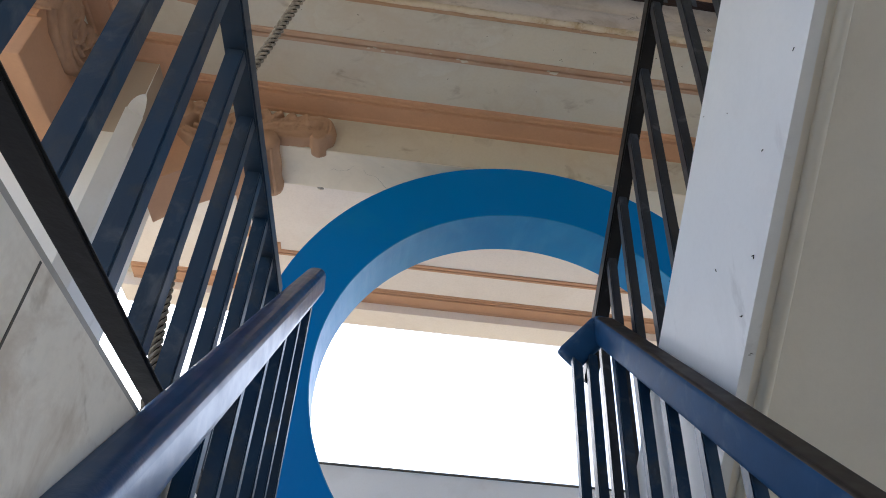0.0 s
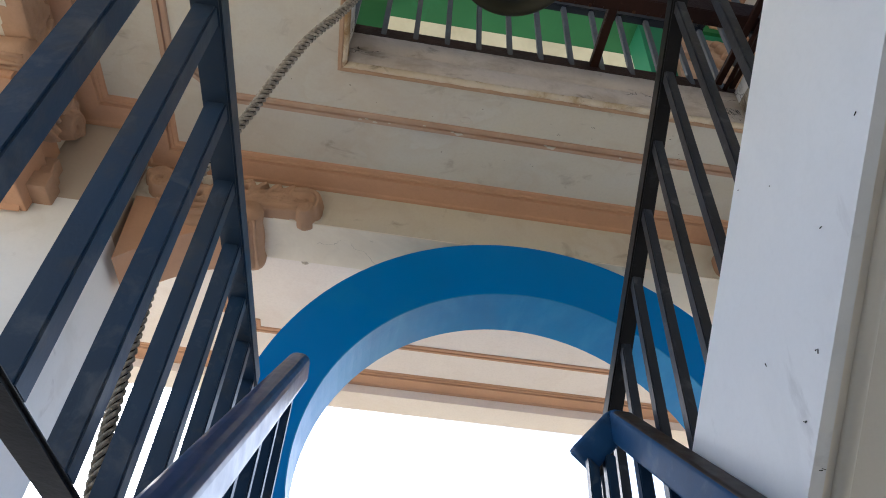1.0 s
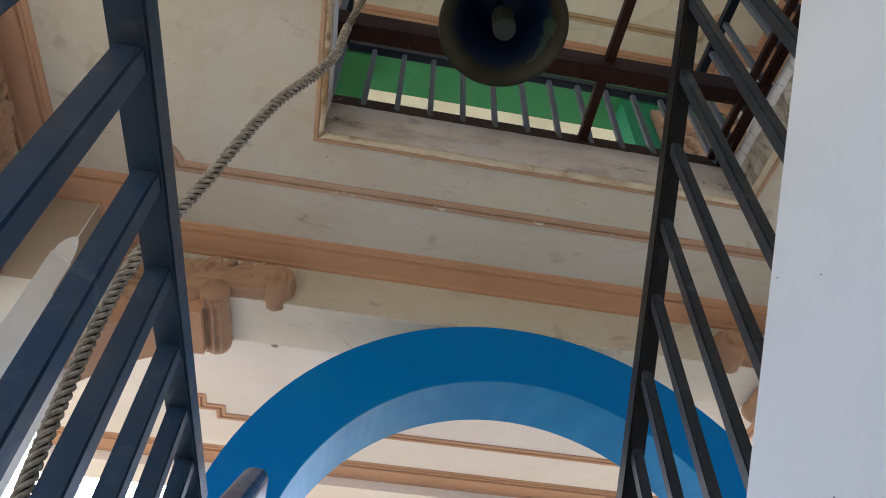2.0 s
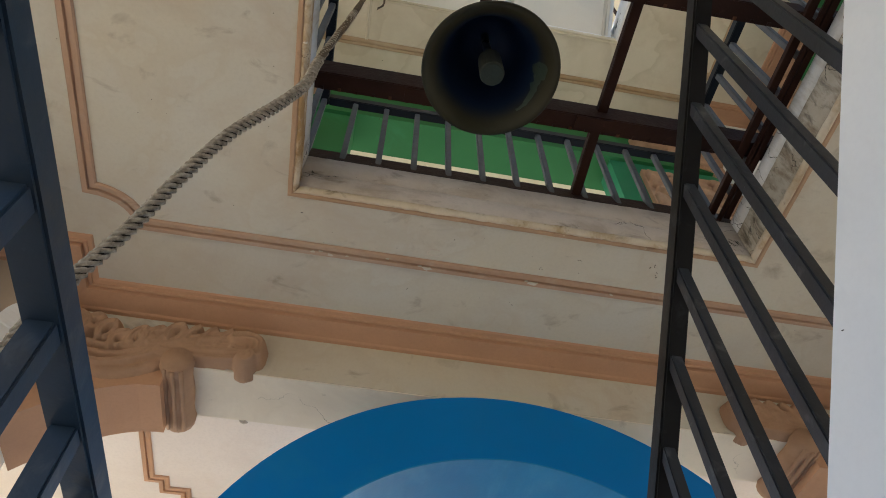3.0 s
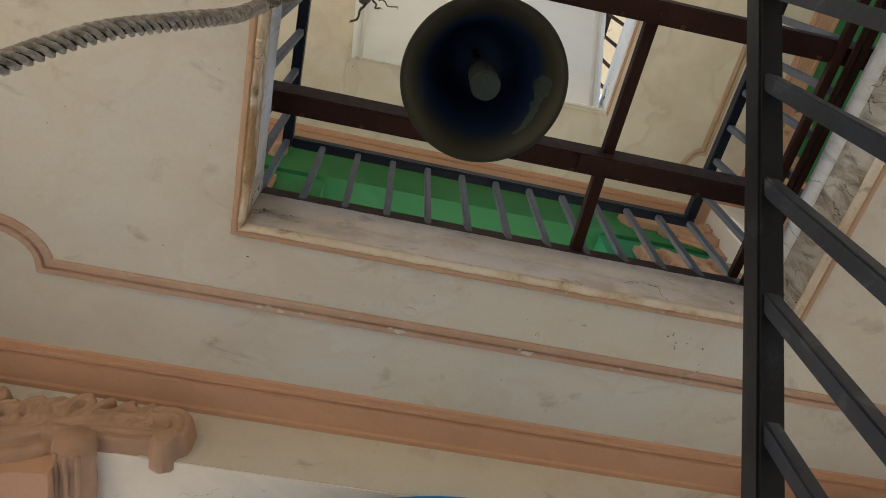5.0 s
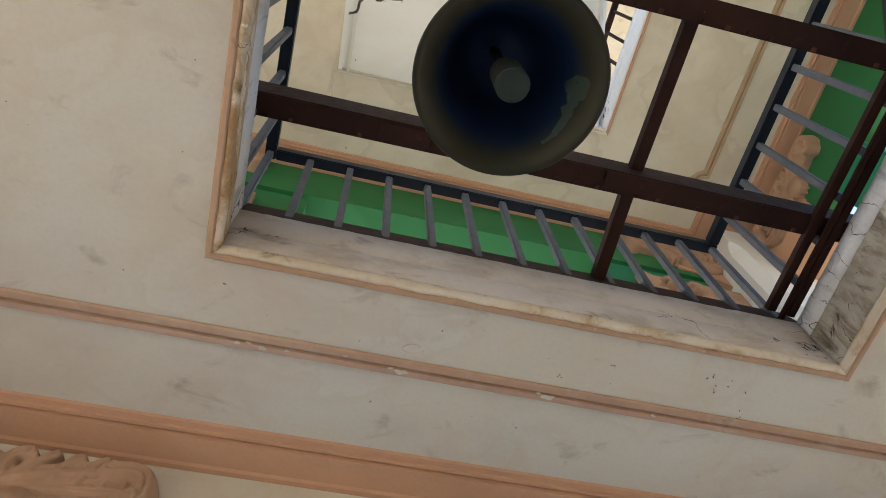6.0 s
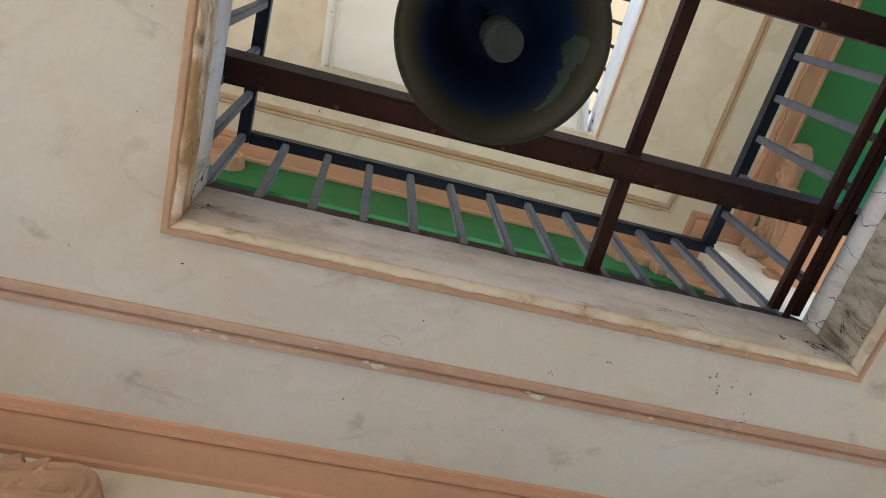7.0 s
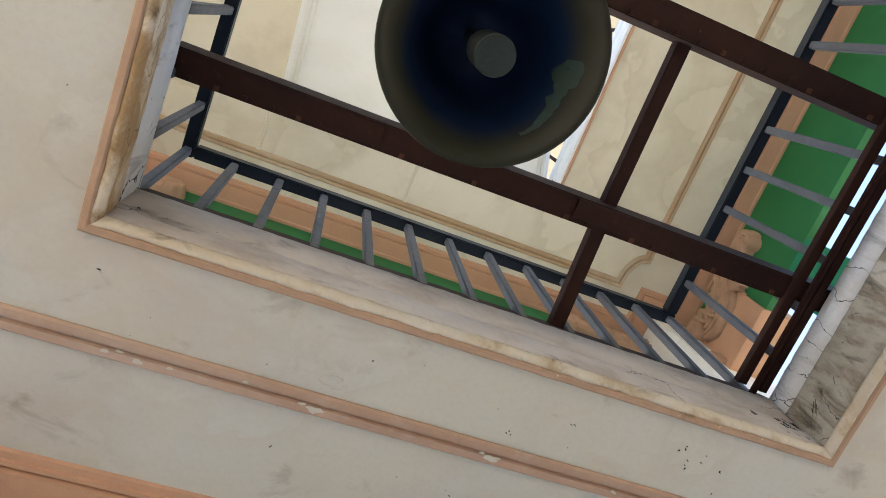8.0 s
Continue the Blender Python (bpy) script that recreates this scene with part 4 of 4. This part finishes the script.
# ---- railings ----
def guard(name, path, z_bottom, z_top, spacing, mat, balu, rail, label, group="", bars=None, low=None, low_bar=None):
    """A level guard of square balusters along a path of (x, y)."""
    root = thing(name, (*path[0], z_bottom), label, "railing", group)
    for p, q in zip(path, path[1:]):
        p, q = Vector((*p, 0)), Vector((*q, 0))
        d = (q - p).normalized()
        for z, w, h, nm in ((z_top, *rail, "top_rail"), (z_bottom, *(low_bar or (rail[0] * 0.9, 0.03)), "bottom_rail")):
            part(nm, bar(p + d * (w / 2 + 0.001) * (1 if p != Vector((*path[0], 0)) else 0) + Vector((0, 0, z)), q + d * w / 2 + Vector((0, 0, z)), w, h), (low or mat) if nm == "bottom_rail" else mat, root)
        n = round((q - p).length / spacing)
        last = q == Vector((*path[-1], 0))
        for i in range(n + (1 if last else 0)):
            c = p + (q - p) * (i / n)
            part("baluster", bar(c + Vector((0, 0, z_bottom + 0.003)), c + Vector((0, 0, z_top - rail[1] / 2 + 0.002)), balu, balu, 0.003, d), bars or mat, root)
    return root


guard("landing_railing", [(0.0265, -3.1705), (0.0265, -0.2825)], 0.41, 1.0935, 0.1805, STEEL, 0.035, (0.048, 0.045), "navy painted steel guard along the stair well", low=UMBER, low_bar=(0.043, 0.009))
YW = -3.06
guard("well_railing", [(0.012, YW), (0.012, 0.0), (2.035, 0.0), (2.035, YW)], 3.325, 3.985, 0.1715, BLACKNAVY, 0.028, (0.046, 0.052), "dark steel guard with grey bars round the upper well", bars=RAILGREY, low=RUST, low_bar=(0.02, 0.02))


guard("top_railing", [(2.19, -3.0), (2.19, -0.05)], CEIL2 + 0.36, CEIL2 + 1.05, 0.178, RUST, 0.024, (0.05, 0.035), "rusted brown steel guard of the top storey beside the stairs", bars=RUST, low=RUST)


well_rail = [o for o in ORIGIN if o.name.startswith("well_railing")][0]
kerb = prism([(-0.026, 3.289), (0.01, 3.437), (0.03, 3.437), (0.0025, 3.302), (0.0025, 3.289)], -0.004, 2.112)
bmesh.ops.transform(kerb, matrix=Matrix(((0, 1, 0, 0), (1, 0, 0, 0), (0, 0, 1, 0), (0, 0, 0, 1))), verts=kerb.verts)
part("kerb_plate", kerb, RUST, well_rail, "dark rusted steel edge plate along the well")
part("channel", box(1.982, 2.018, -3.0, -0.03, 3.345, 3.372, 0.003), RUST, well_rail, "rusted brown steel channel before the bars")
part("edge_bar", box(2.056, 2.086, -3.0, -0.03, 3.325, 3.345, 0.003), RUST, well_rail, "thin rusted bar along the edge")


def rail_bar(p, q, bm=None, w=0.031, h=0.044, r=0.024, lift=0.0):
    """A deep handrail section with a rounded top and a flat side."""
    bm = bm or bmesh.new()
    p, q = Vector(p), Vector(q)
    d = (q - p).normalized()
    side = d.cross(Vector((0, 0, 1)))
    side = side.normalized() if side.length > 0.01 else Vector((1, 0, 0))
    top = side.cross(d)
    p, q = p + top * lift, q + top * lift
    outline = [(sx * (w - r) + r * math.cos(a), sy * (h - r) + r * math.sin(a)) for sx, sy, a0 in ((1, -1, -1.5708), (1, 1, 0.0), (-1, 1, 1.5708), (-1, -1, 3.1416)) for a in (a0 + 0.3927 * k for k in range(5))]
    ends = [[bm.verts.new(c + side * x + top * y) for x, y in outline] for c in (p, q)]
    n = len(outline)
    for j in range(n):
        bm.faces.new((ends[0][j], ends[0][(j + 1) % n], ends[1][(j + 1) % n], ends[1][j]))
    bm.faces.new(ends[0][::-1])
    bm.faces.new(ends[1])
    return bm


def bent_rail(p, corner, q, w=0.031, h=0.044, r=0.015, ease=0.035):
    """A handrail from p to q that turns through a rounded elbow at corner."""
    bm = bmesh.new()
    p, corner, q = Vector(p), Vector(corner), Vector(q)
    outline = [(sx * (w - r) + r * math.cos(a), sy * (h - r) + r * math.sin(a)) for sx, sy, a0 in ((1, -1, -1.5708), (1, 1, 0.0), (-1, 1, 1.5708), (-1, -1, 3.1416)) for a in (a0 + 0.3927 * k for k in range(5))]

    def basis(d):
        side = d.cross(Vector((0, 0, 1))).normalized()
        return side, side.cross(d)
    d0, d1 = (corner - p).normalized(), (q - corner).normalized()
    (s0, t0), (s1, t1) = basis(d0), basis(d1)
    a, b = corner - d0 * ease, corner + d1 * ease
    stations = [(p, s0, t0)]
    for k in range(9):
        f = k / 8
        g = f * f * (3 - 2 * f)
        side = s0.lerp(s1, g).normalized()
        top = t0.lerp(t1, g)
        top = (top - side * top.dot(side)).normalized()
        stations.append(((1 - f) ** 2 * a + 2 * f * (1 - f) * corner + f * f * b, side, top))
    stations.append((q, s1, t1))
    rings = [[bm.verts.new(c + side * x + top * y) for x, y in outline] for c, side, top in stations]
    n = len(outline)
    for u, v in zip(rings, rings[1:]):
        for j in range(n):
            bm.faces.new((u[j], u[(j + 1) % n], v[(j + 1) % n], v[j]))
    bm.faces.new(rings[0][::-1])
    bm.faces.new(rings[-1])
    return bm


def stair_rail(x, y0, z0, y1, z1, drop, spacing, first, label, deep=False, edge=0.03, mat=None, bars=None, lean=0.0, bend=None):
    """A sloping handrail from (y0, z0) to (y1, z1) with upright balusters, counted from the y1 end."""
    xa = x + lean * (y0 - y1)
    root = thing("stair_railing", (xa, y0, z0 - drop), label, "railing", "stair railings")
    if deep:
        part("handrail", bent_rail((xa, y0, z0), (x, y1, z1), bend) if bend else rail_bar((xa, y0, z0), (x, y1, z1)), deep, root, "worn navy handrail", smooth=True)
        if deep == SATIN:
            part("worn_top", rail_bar((xa, y0, z0), (x, y1 - 0.03, z1 - 0.03 * (z1 - z0) / (y1 - y0)), None, 0.0285, 0.009, 0.0088, 0.0362), HANDWORN, root, "top of the rail worn dark brown by use", smooth=True)
    else:
        part("handrail", bar((xa, y0, z0), (x, y1, z1), 0.05, 0.05, 0.005), mat or STEEL, root)
    if deep:
        part("bottom_rail", bar((xa, y0, z0 - drop), (x, y1, z1 - drop), 0.03, 0.03), mat or STEEL, root)
    way = math.copysign(1, y0 - y1)
    for i in range(int((abs(y1 - y0) - abs(first - y1)) / spacing)):
        y = first + way * i * spacing
        z = z1 + (z0 - z1) * (y - y1) / (y0 - y1)
        part("baluster", bar((x + lean * (y - y1), y, z - drop), (x + lean * (y - y1), y, z - 0.02), edge, edge, 0.003, (0, 1, 0)), bars or STEEL, root)
    return root


rail_a = stair_rail(0.15, -3.2, -1.432, -0.291, 1.126, 0.75, 0.152, -0.362, "navy painted steel handrail with upright bars", PIPE, lean=0.022)
rail_b = stair_rail(1.0857, -3.2, -1.424, -0.203, 1.1232, 0.75, 0.157, -0.337, "navy painted steel handrail with upright bars and a bent end", SATIN, lean=0.03, bend=(0.973, -0.21, 0.999))
for x, y in ((0.993, -0.215), (1.04, -0.223)):
    part("baluster", bar((x, y, 0.3), (x, y, 1.007), 0.03, 0.03, 0.003, (0, 1, 0)), STEEL, rail_b)
stair_rail(1.142, -3.0, 4.13, 0.12, 1.087, 0.89, 0.1546, 0.09, "brown-black steel railing of the rising flight, bars worn grey", mat=UMBER, bars=SLATE)

# ---- bell and its beams ----
for y, tilt in ((-0.37, 0.015), (-0.955, 0.03)):
    beam = thing("steel_beam", (0.0, y, 3.36), "rusted brown riveted steel beam spanning the well", "beam", "beams over the well")
    part("web", bar((-0.01, y, 3.43), (2.28, y - tilt, 3.43), 0.08, 0.14, 0.004), RUST, beam)
    for i in range(30):
        x = 0.06 + 0.075 * i
        part("rivet", box(x - 0.007, x + 0.007, y - tilt * i / 30 + 0.022, y - tilt * i / 30 + 0.036, 3.353, 3.3605), RUST_LIGHT if i % 7 in (1, 4) else RUST, beam)
for x, y in ((1.2, -0.385), (0.42, -0.375)):
    solid("splice_plate", box(x, x + 0.17, y - 0.03, y + 0.03, 3.351, 3.3595, 0.002), RUST, (x, y, 3.35), "small rusted splice plate under a steel beam", "plate", group="splice plates")
for p, q in (((1.325, -0.995, 3.45), (1.33, -0.4, 3.45)), ((1.315, -0.35, 3.41), (1.315, 0.03, 3.38)), ((0.7, -1.0, 3.48), (0.7, -0.38, 3.48))):
    solid("cross_bar", bar(p, q, 0.045, 0.045, 0.003), RUST, p, "thin rusted cross bar between the beams", "beam", group="cross bars")

BELL_X, BELL_Y = 0.715, -0.697
bell = thing("bell", (BELL_X, BELL_Y, 3.36), "dark bronze bell with a round clapper", "bell")
def turned(profile, n=72, closed=False, span=(0.0, 2 * math.pi), wobble=0.0):
    """A profile of (radius, height) turned round the bell's axis."""
    bm = bmesh.new()
    full = abs(span[1] - span[0] - 2 * math.pi) < 1e-6
    rings = []
    for i in range(n + (0 if full else 1)):
        a = span[0] + (span[1] - span[0]) * i / n
        rings.append([bm.verts.new((BELL_X + r * math.cos(a), BELL_Y + r * math.sin(a), z + wobble * noise.noise(Vector((3 * math.cos(a), 3 * math.sin(a), 9 * z))))) for r, z in profile])
    k = len(profile)
    for i in range(len(rings) - (0 if full else 1)):
        p, q = rings[i], rings[(i + 1) % len(rings)]
        for j in range(k if closed else k - 1):
            bm.faces.new((p[j], p[(j + 1) % k], q[(j + 1) % k], q[j]))
    return bm


OUTSIDE = [(0.2565, 2.9375), (0.2575, 2.944), (0.25, 2.958), (0.224, 3.0), (0.196, 3.07), (0.175, 3.15), (0.158, 3.22), (0.135, 3.27), (0.08, 3.3), (0.001, 3.305)]
INSIDE = [(0.001, 3.275), (0.07, 3.27), (0.11, 3.245), (0.136, 3.19), (0.154, 3.12), (0.17, 3.06), (0.189, 3.01), (0.21, 2.972), (0.236, 2.943), (0.247, 2.936), (0.254, 2.935)]
part("body", turned(OUTSIDE), BRONZE, bell, smooth=True)
# inner face carries painted shade, darker and bluer with height
part("inner_face", turned(INSIDE + OUTSIDE[:1], wobble=0.0012), BELL_INSIDE, bell, "olive bronze lip, deep shade painted blue-black inside", smooth=True)
bm = bmesh.new()
rings = []
for i in range(31):
    f = i / 30
    a = math.radians(-14 + 62 * f)
    mid = 0.196 - 0.006 * math.sin(5 * f) + 0.004 * noise.noise(Vector((f * 9, 0, 0)))
    half = 0.021 * math.sin(math.pi * min(1, f * 2.2 + 0.12)) ** 0.7 if f < 0.3 else 0.018 * (1 - f) ** 0.6 * (0.75 + 0.5 * noise.noise(Vector((f * 11, 4, 0))))
    ring = []
    for k in range(5):
        r = mid + max(half, 0.003) * (k / 2 - 1)
        z = float(np.interp(-r, [-q for q, _ in INSIDE[::-1]], [h for _, h in INSIDE[::-1]])) - 0.0016
        ring.append(bm.verts.new((BELL_X + r * math.cos(a), BELL_Y + r * math.sin(a), z)))
    rings.append(ring)
for p, q in zip(rings, rings[1:]):
    for j in range(4):
        bm.faces.new((p[j], p[j + 1], q[j + 1], q[j]))
part("patina", bm, PALE_STREAK, bell, "pale green streak inside the lip", smooth=True)
lean = Vector((0.02, 0.03, -0.32))
crown = Vector((BELL_X - 0.012, BELL_Y - 0.018, 3.27))
clap = part("clapper", tube([crown, crown + lean * 0.8], 0.016), INKY_BRONZE, bell, smooth=True)
foot = crown + lean
part("ball", tube([foot + Vector((-0.006, -0.009, 0.125)), foot + Vector((-0.0055, -0.0085, 0.12)), foot + Vector((0, 0, 0.006)), foot + Vector((0, 0, 0.001))], [0.038, 0.045, 0.047, 0.045], 28), CLAPPER, clap, "dull green-grey clapper end", smooth=False)
part("striking_face", tube([foot + Vector((0, 0, 0.0005)), foot + Vector((0, 0, -0.004)), foot + Vector((0, 0, -0.006))], [0.0445, 0.043, 0.038], 28), VERDIGRIS, clap, "worn greenish striking face")
part("hanger", box(0.68, 0.73, -0.705, -0.675, 3.28, 3.5), RUST, bell)

part("stay", tube([(0.7, -0.84, 3.46), (0.58, -0.86, 3.78)], 0.007, 8), RUST, bell, "thin iron stay")
part("stay", tube([(0.69, -0.86, 3.46), (0.55, -0.875, 3.75)], 0.006, 8), RUST, bell, "thin iron stay")

# ---- bell rope ----
def smooth_path(ctrl, per=8):
    pts = []
    c = [Vector(p) for p in ctrl]
    for i in range(len(c) - 1):
        p0, p1, p2, p3 = c[max(i - 1, 0)], c[i], c[i + 1], c[min(i + 2, len(c) - 1)]
        for k in range(per):
            f = k / per
            pts.append(0.5 * (2 * p1 + (p2 - p0) * f + (2 * p0 - 5 * p1 + 4 * p2 - p3) * f * f + (3 * p1 - p0 - 3 * p2 + p3) * f ** 3))
    return pts + [c[-1]]


def strand(path, phase, off, radius, pitch):
    pts, run = [], 0.0
    for i, p in enumerate(path):
        if i:
            run += (p - path[i - 1]).length
        d = (path[min(i + 1, len(path) - 1)] - path[max(i - 1, 0)]).normalized()
        a = d.cross(Vector((0.31, 0.87, 0.2))).normalized()
        b = a.cross(d)
        w = phase - 2 * math.pi * run / pitch
        pts.append(p + off * (math.cos(w) * a + math.sin(w) * b))
    return tube(pts, radius, 6)


rope = thing("bell_rope", (0.31, -0.76, 3.55), "twisted grey-brown hemp bell rope with frayed ends", "rope")
ROPE_LINE = [(0.315, -0.775, 3.922), (0.275, -0.85, 3.55), (0.235, -0.866, 3.15), (0.218, -0.879, 2.85), (0.2, -0.89, 2.6), (0.181, -0.899, 2.4), (0.168, -0.908, 2.2), (0.164, -0.917, 2.05), (0.128, -0.925, 1.9), (0.067, -0.922, 1.75), (0.016, -0.9, 1.6), (-0.03, -0.872, 1.45), (-0.095, -0.84, 1.25), (-0.112, -0.802, 1.0), (-0.101, -0.758, 0.7), (-0.073, -0.72, 0.45), (-0.05, -0.7, 0.3)]
line = [Vector(ROPE_LINE[0])]
for p in smooth_path(ROPE_LINE, 40):
    if (p - line[-1]).length > 0.006:
        line.append(p)
cut = min(i for i, p in enumerate(line) if p.z < 2.2)
for k in range(4):
    part("strand", strand(line[cut - 6:], math.pi * k / 2, 0.0098, 0.0046, 0.066), ROPE, rope, smooth=True)
part("core", tube(line[cut - 4:], 0.0088, 10), ROPE_SHADE, rope, "rope core, coloured dark as the shade between strands", smooth=True)
top_end = line[:cut + 1]
part("wrapping", tube(top_end, [0.0098 + 0.001 * math.sin(0.21 * i) for i in range(len(top_end))], 12), ROPE_DARK, rope, "tightly wrapped brown upper end", smooth=True)
fine = [a.lerp(b, f / 3) for a, b in zip(top_end, top_end[1:]) if a.z < 2.75 for f in range(3)]
part("whipping", strand(fine, 0.0, 0.0096, 0.003, 0.0165), ROPE, rope, smooth=True)
rnd = random.Random(3)
for (x, y, z), (dx, dy, dz), r in (((0.29, -0.75, 3.56), (-0.03, 0.06, -0.13), 0.005), ((0.31, -0.76, 3.62), (0.03, 0.02, -0.07), 0.004), ((0.31, -0.77, 3.66), (0.09, 0.02, -0.06), 0.003), ((0.3, -0.77, 3.68), (0.05, 0.01, -0.05), 0.003)):
    pts = [Vector((x, y, z)) + Vector((dx, dy, dz)) * f + 0.008 * f * Vector((math.sin(11 * f + x * 90), math.cos(9 * f), 0)) for f in (i / 10 for i in range(11))]
    part("frayed_end", tube(pts, [r * (1 - 0.35 * i / 10) * (1 + 0.2 * (i % 2)) for i in range(11)], 6), ROPE_DARK, rope, smooth=True)
    for k in range(3):
        tip = [pts[-1], pts[-1] + Vector((rnd.uniform(-0.01, 0.01), rnd.uniform(-0.01, 0.01), -0.018))]
        part("fibre", tube(tip, [0.0014, 0.0005], 4), ROPE, rope)
part("knot", lobe((0.285, -0.765, 3.57), (0.02, 0.02, 0.035), 0.4), ROPE_DARK, rope)

# ---- flaked paint on the ceiling bead ----
rnd = random.Random(11)
for x, y, r in ((0.195, 0.275, 0.016), (0.12, 0.27, 0.01), (0.15, 0.262, 0.009), (0.27, 0.27, 0.008), (0.63, 0.272, 0.02), (0.6, 0.265, 0.009), (1.125, 0.27, 0.02), (1.09, 0.262, 0.009), (0.45, 0.25, 0.007), (1.5, 0.27, 0.01)):
    bm = bmesh.new()
    ring = [bm.verts.new((1.01 * x + r * rnd.uniform(0.5, 1.5) * math.cos(a), y + 0.01 + 0.5 * r * rnd.uniform(0.5, 1.3) * math.sin(a), 2.9845 + rnd.uniform(-0.001, 0.001))) for a in (0.7 * k for k in range(9))]
    top = [bm.verts.new(v.co + Vector((0, 0, 0.004))) for v in ring]
    for i in range(9):
        bm.faces.new((ring[i], ring[(i + 1) % 9], top[(i + 1) % 9], top[i]))
    bm.faces.new(ring)
    bm.faces.new(top[::-1])
    ob = link("paint_flake", bm, CREAM, ORIGIN[TRIM])
    ob.parent = TRIM

# ---- specks of dirt, a blister and smudges on the ceiling ----
specks = bmesh.new()
rnd = random.Random(21)


def fleck(bm, x, y, z, a, b, turn, lift=0.0015, n=9):
    ring = []
    for k in range(n):
        w = 2 * math.pi * k / n
        u, v = a * math.cos(w) * rnd.uniform(0.6, 1.3), b * math.sin(w) * rnd.uniform(0.6, 1.3)
        ring.append((x + u * math.cos(turn) - v * math.sin(turn), y + u * math.sin(turn) + v * math.cos(turn)))
    low = [bm.verts.new((p, q, z - lift)) for p, q in ring]
    top = [bm.verts.new((p, q, z + 0.001)) for p, q in ring]
    for i in range(n):
        bm.faces.new((low[i], low[(i + 1) % n], top[(i + 1) % n], top[i]))
    bm.faces.new(low)
    bm.faces.new(top[::-1])


for x, y, k in ((1.141, 0.194, 5), (1.286, 0.121, 6), (1.634, 0.095, 5), (1.661, 0.142, 6), (1.713, 0.109, 3), (1.769, 0.135, 3), (1.788, 0.223, 5), (0.708, 0.124, 1), (0.471, 0.188, 2), (0.06, 0.105, 2), (1.06, 0.446, 1), (-0.1, -0.75, 2), (0.547, 0.444, 1)):
    for i in range((k + 1) // 2):
        fleck(specks, 1.015 * x + rnd.uniform(-0.016, 0.016), y + rnd.uniform(-0.02, 0.02), CEIL1, rnd.uniform(0.002, 0.0055), rnd.uniform(0.0008, 0.002), rnd.uniform(0, 3))
for i in range(26):
    fleck(specks, rnd.uniform(-1.0, 2.9), rnd.uniform(-0.8, 0.55), CEIL1, rnd.uniform(0.001, 0.003), rnd.uniform(0.0008, 0.0015), rnd.uniform(0, 3), 0.001, 6)
solid("dirt_specks", specks, DIRT, (1, 0, CEIL1), "small black specks of dirt stuck to the ceiling", "dirt", "stuff")
ring = [(0.66 + 0.032 * math.cos(a) * (1 + 0.15 * math.sin(3 * a)), 0.198 + 0.018 * math.sin(a), CEIL1 - 0.001) for a in (0.33 * k for k in range(18))]
blister = bmesh.new()
tube(ring, [0.0022 + 0.0008 * math.sin(2.3 * i) for i in range(18)], 6, blister)
solid("paint_blister", blister, GRIME, (0.66, 0.198, CEIL1), "broken blister of paint on the ceiling", "blister", smooth=True)
nub = lobe((-0.107, YF + BEAM_D + 0.006, BEAM_Z - 0.004), (0.022, 0.012, 0.012), 0.3)
solid("plaster_nub", nub, GRIME, (-0.115, YF + BEAM_D, BEAM_Z), "chipped nub of plaster under the edge of the front beam", "chip", smooth=True)

# ---- a crack in the plaster of the landing's edge ----
crack = bmesh.new()
way = [(0.1015, -1.587, 0.134), (0.1015, -1.563, 0.138), (0.1015, -1.547, 0.136), (0.1015, -1.534, 0.142), (0.1015, -1.517, 0.139), (0.1015, -1.512, 0.145), (0.1015, -1.499, 0.141), (0.1015, -1.487, 0.144)]
for p, q in zip(way, way[1:]):
    bar(p, q, 0.0006, 0.0006, 0, (1, 0, 0), crack)
for i in range(9):
    y, z = -1.499 + rnd.uniform(-0.012, 0.012), 0.14 + rnd.uniform(-0.008, 0.004)
    bar((0.1015, y, z), (0.1015, y + rnd.uniform(0.001, 0.004), z + rnd.uniform(-0.002, 0.002)), 0.001, 0.001, 0, (1, 0, 0), crack)
solid("plaster_crack", crack, DIRT, (0.13, -1.38, 0.18), "thin dark crack in the landing's plastered edge", "crack", "stuff")

# ---- a small iron hook in the ceiling ----
hook = tube([(2.36, -0.43, CEIL1 + 0.01), (2.36, -0.43, CEIL1 - 0.012), (2.367, -0.437, CEIL1 - 0.024), (2.377, -0.45, CEIL1 - 0.022)], 0.005, 8)
solid("ceiling_hook", hook, RUST, (2.335, -0.415, CEIL1), "small rusted iron hook in the cream ceiling", "hook", smooth=True)
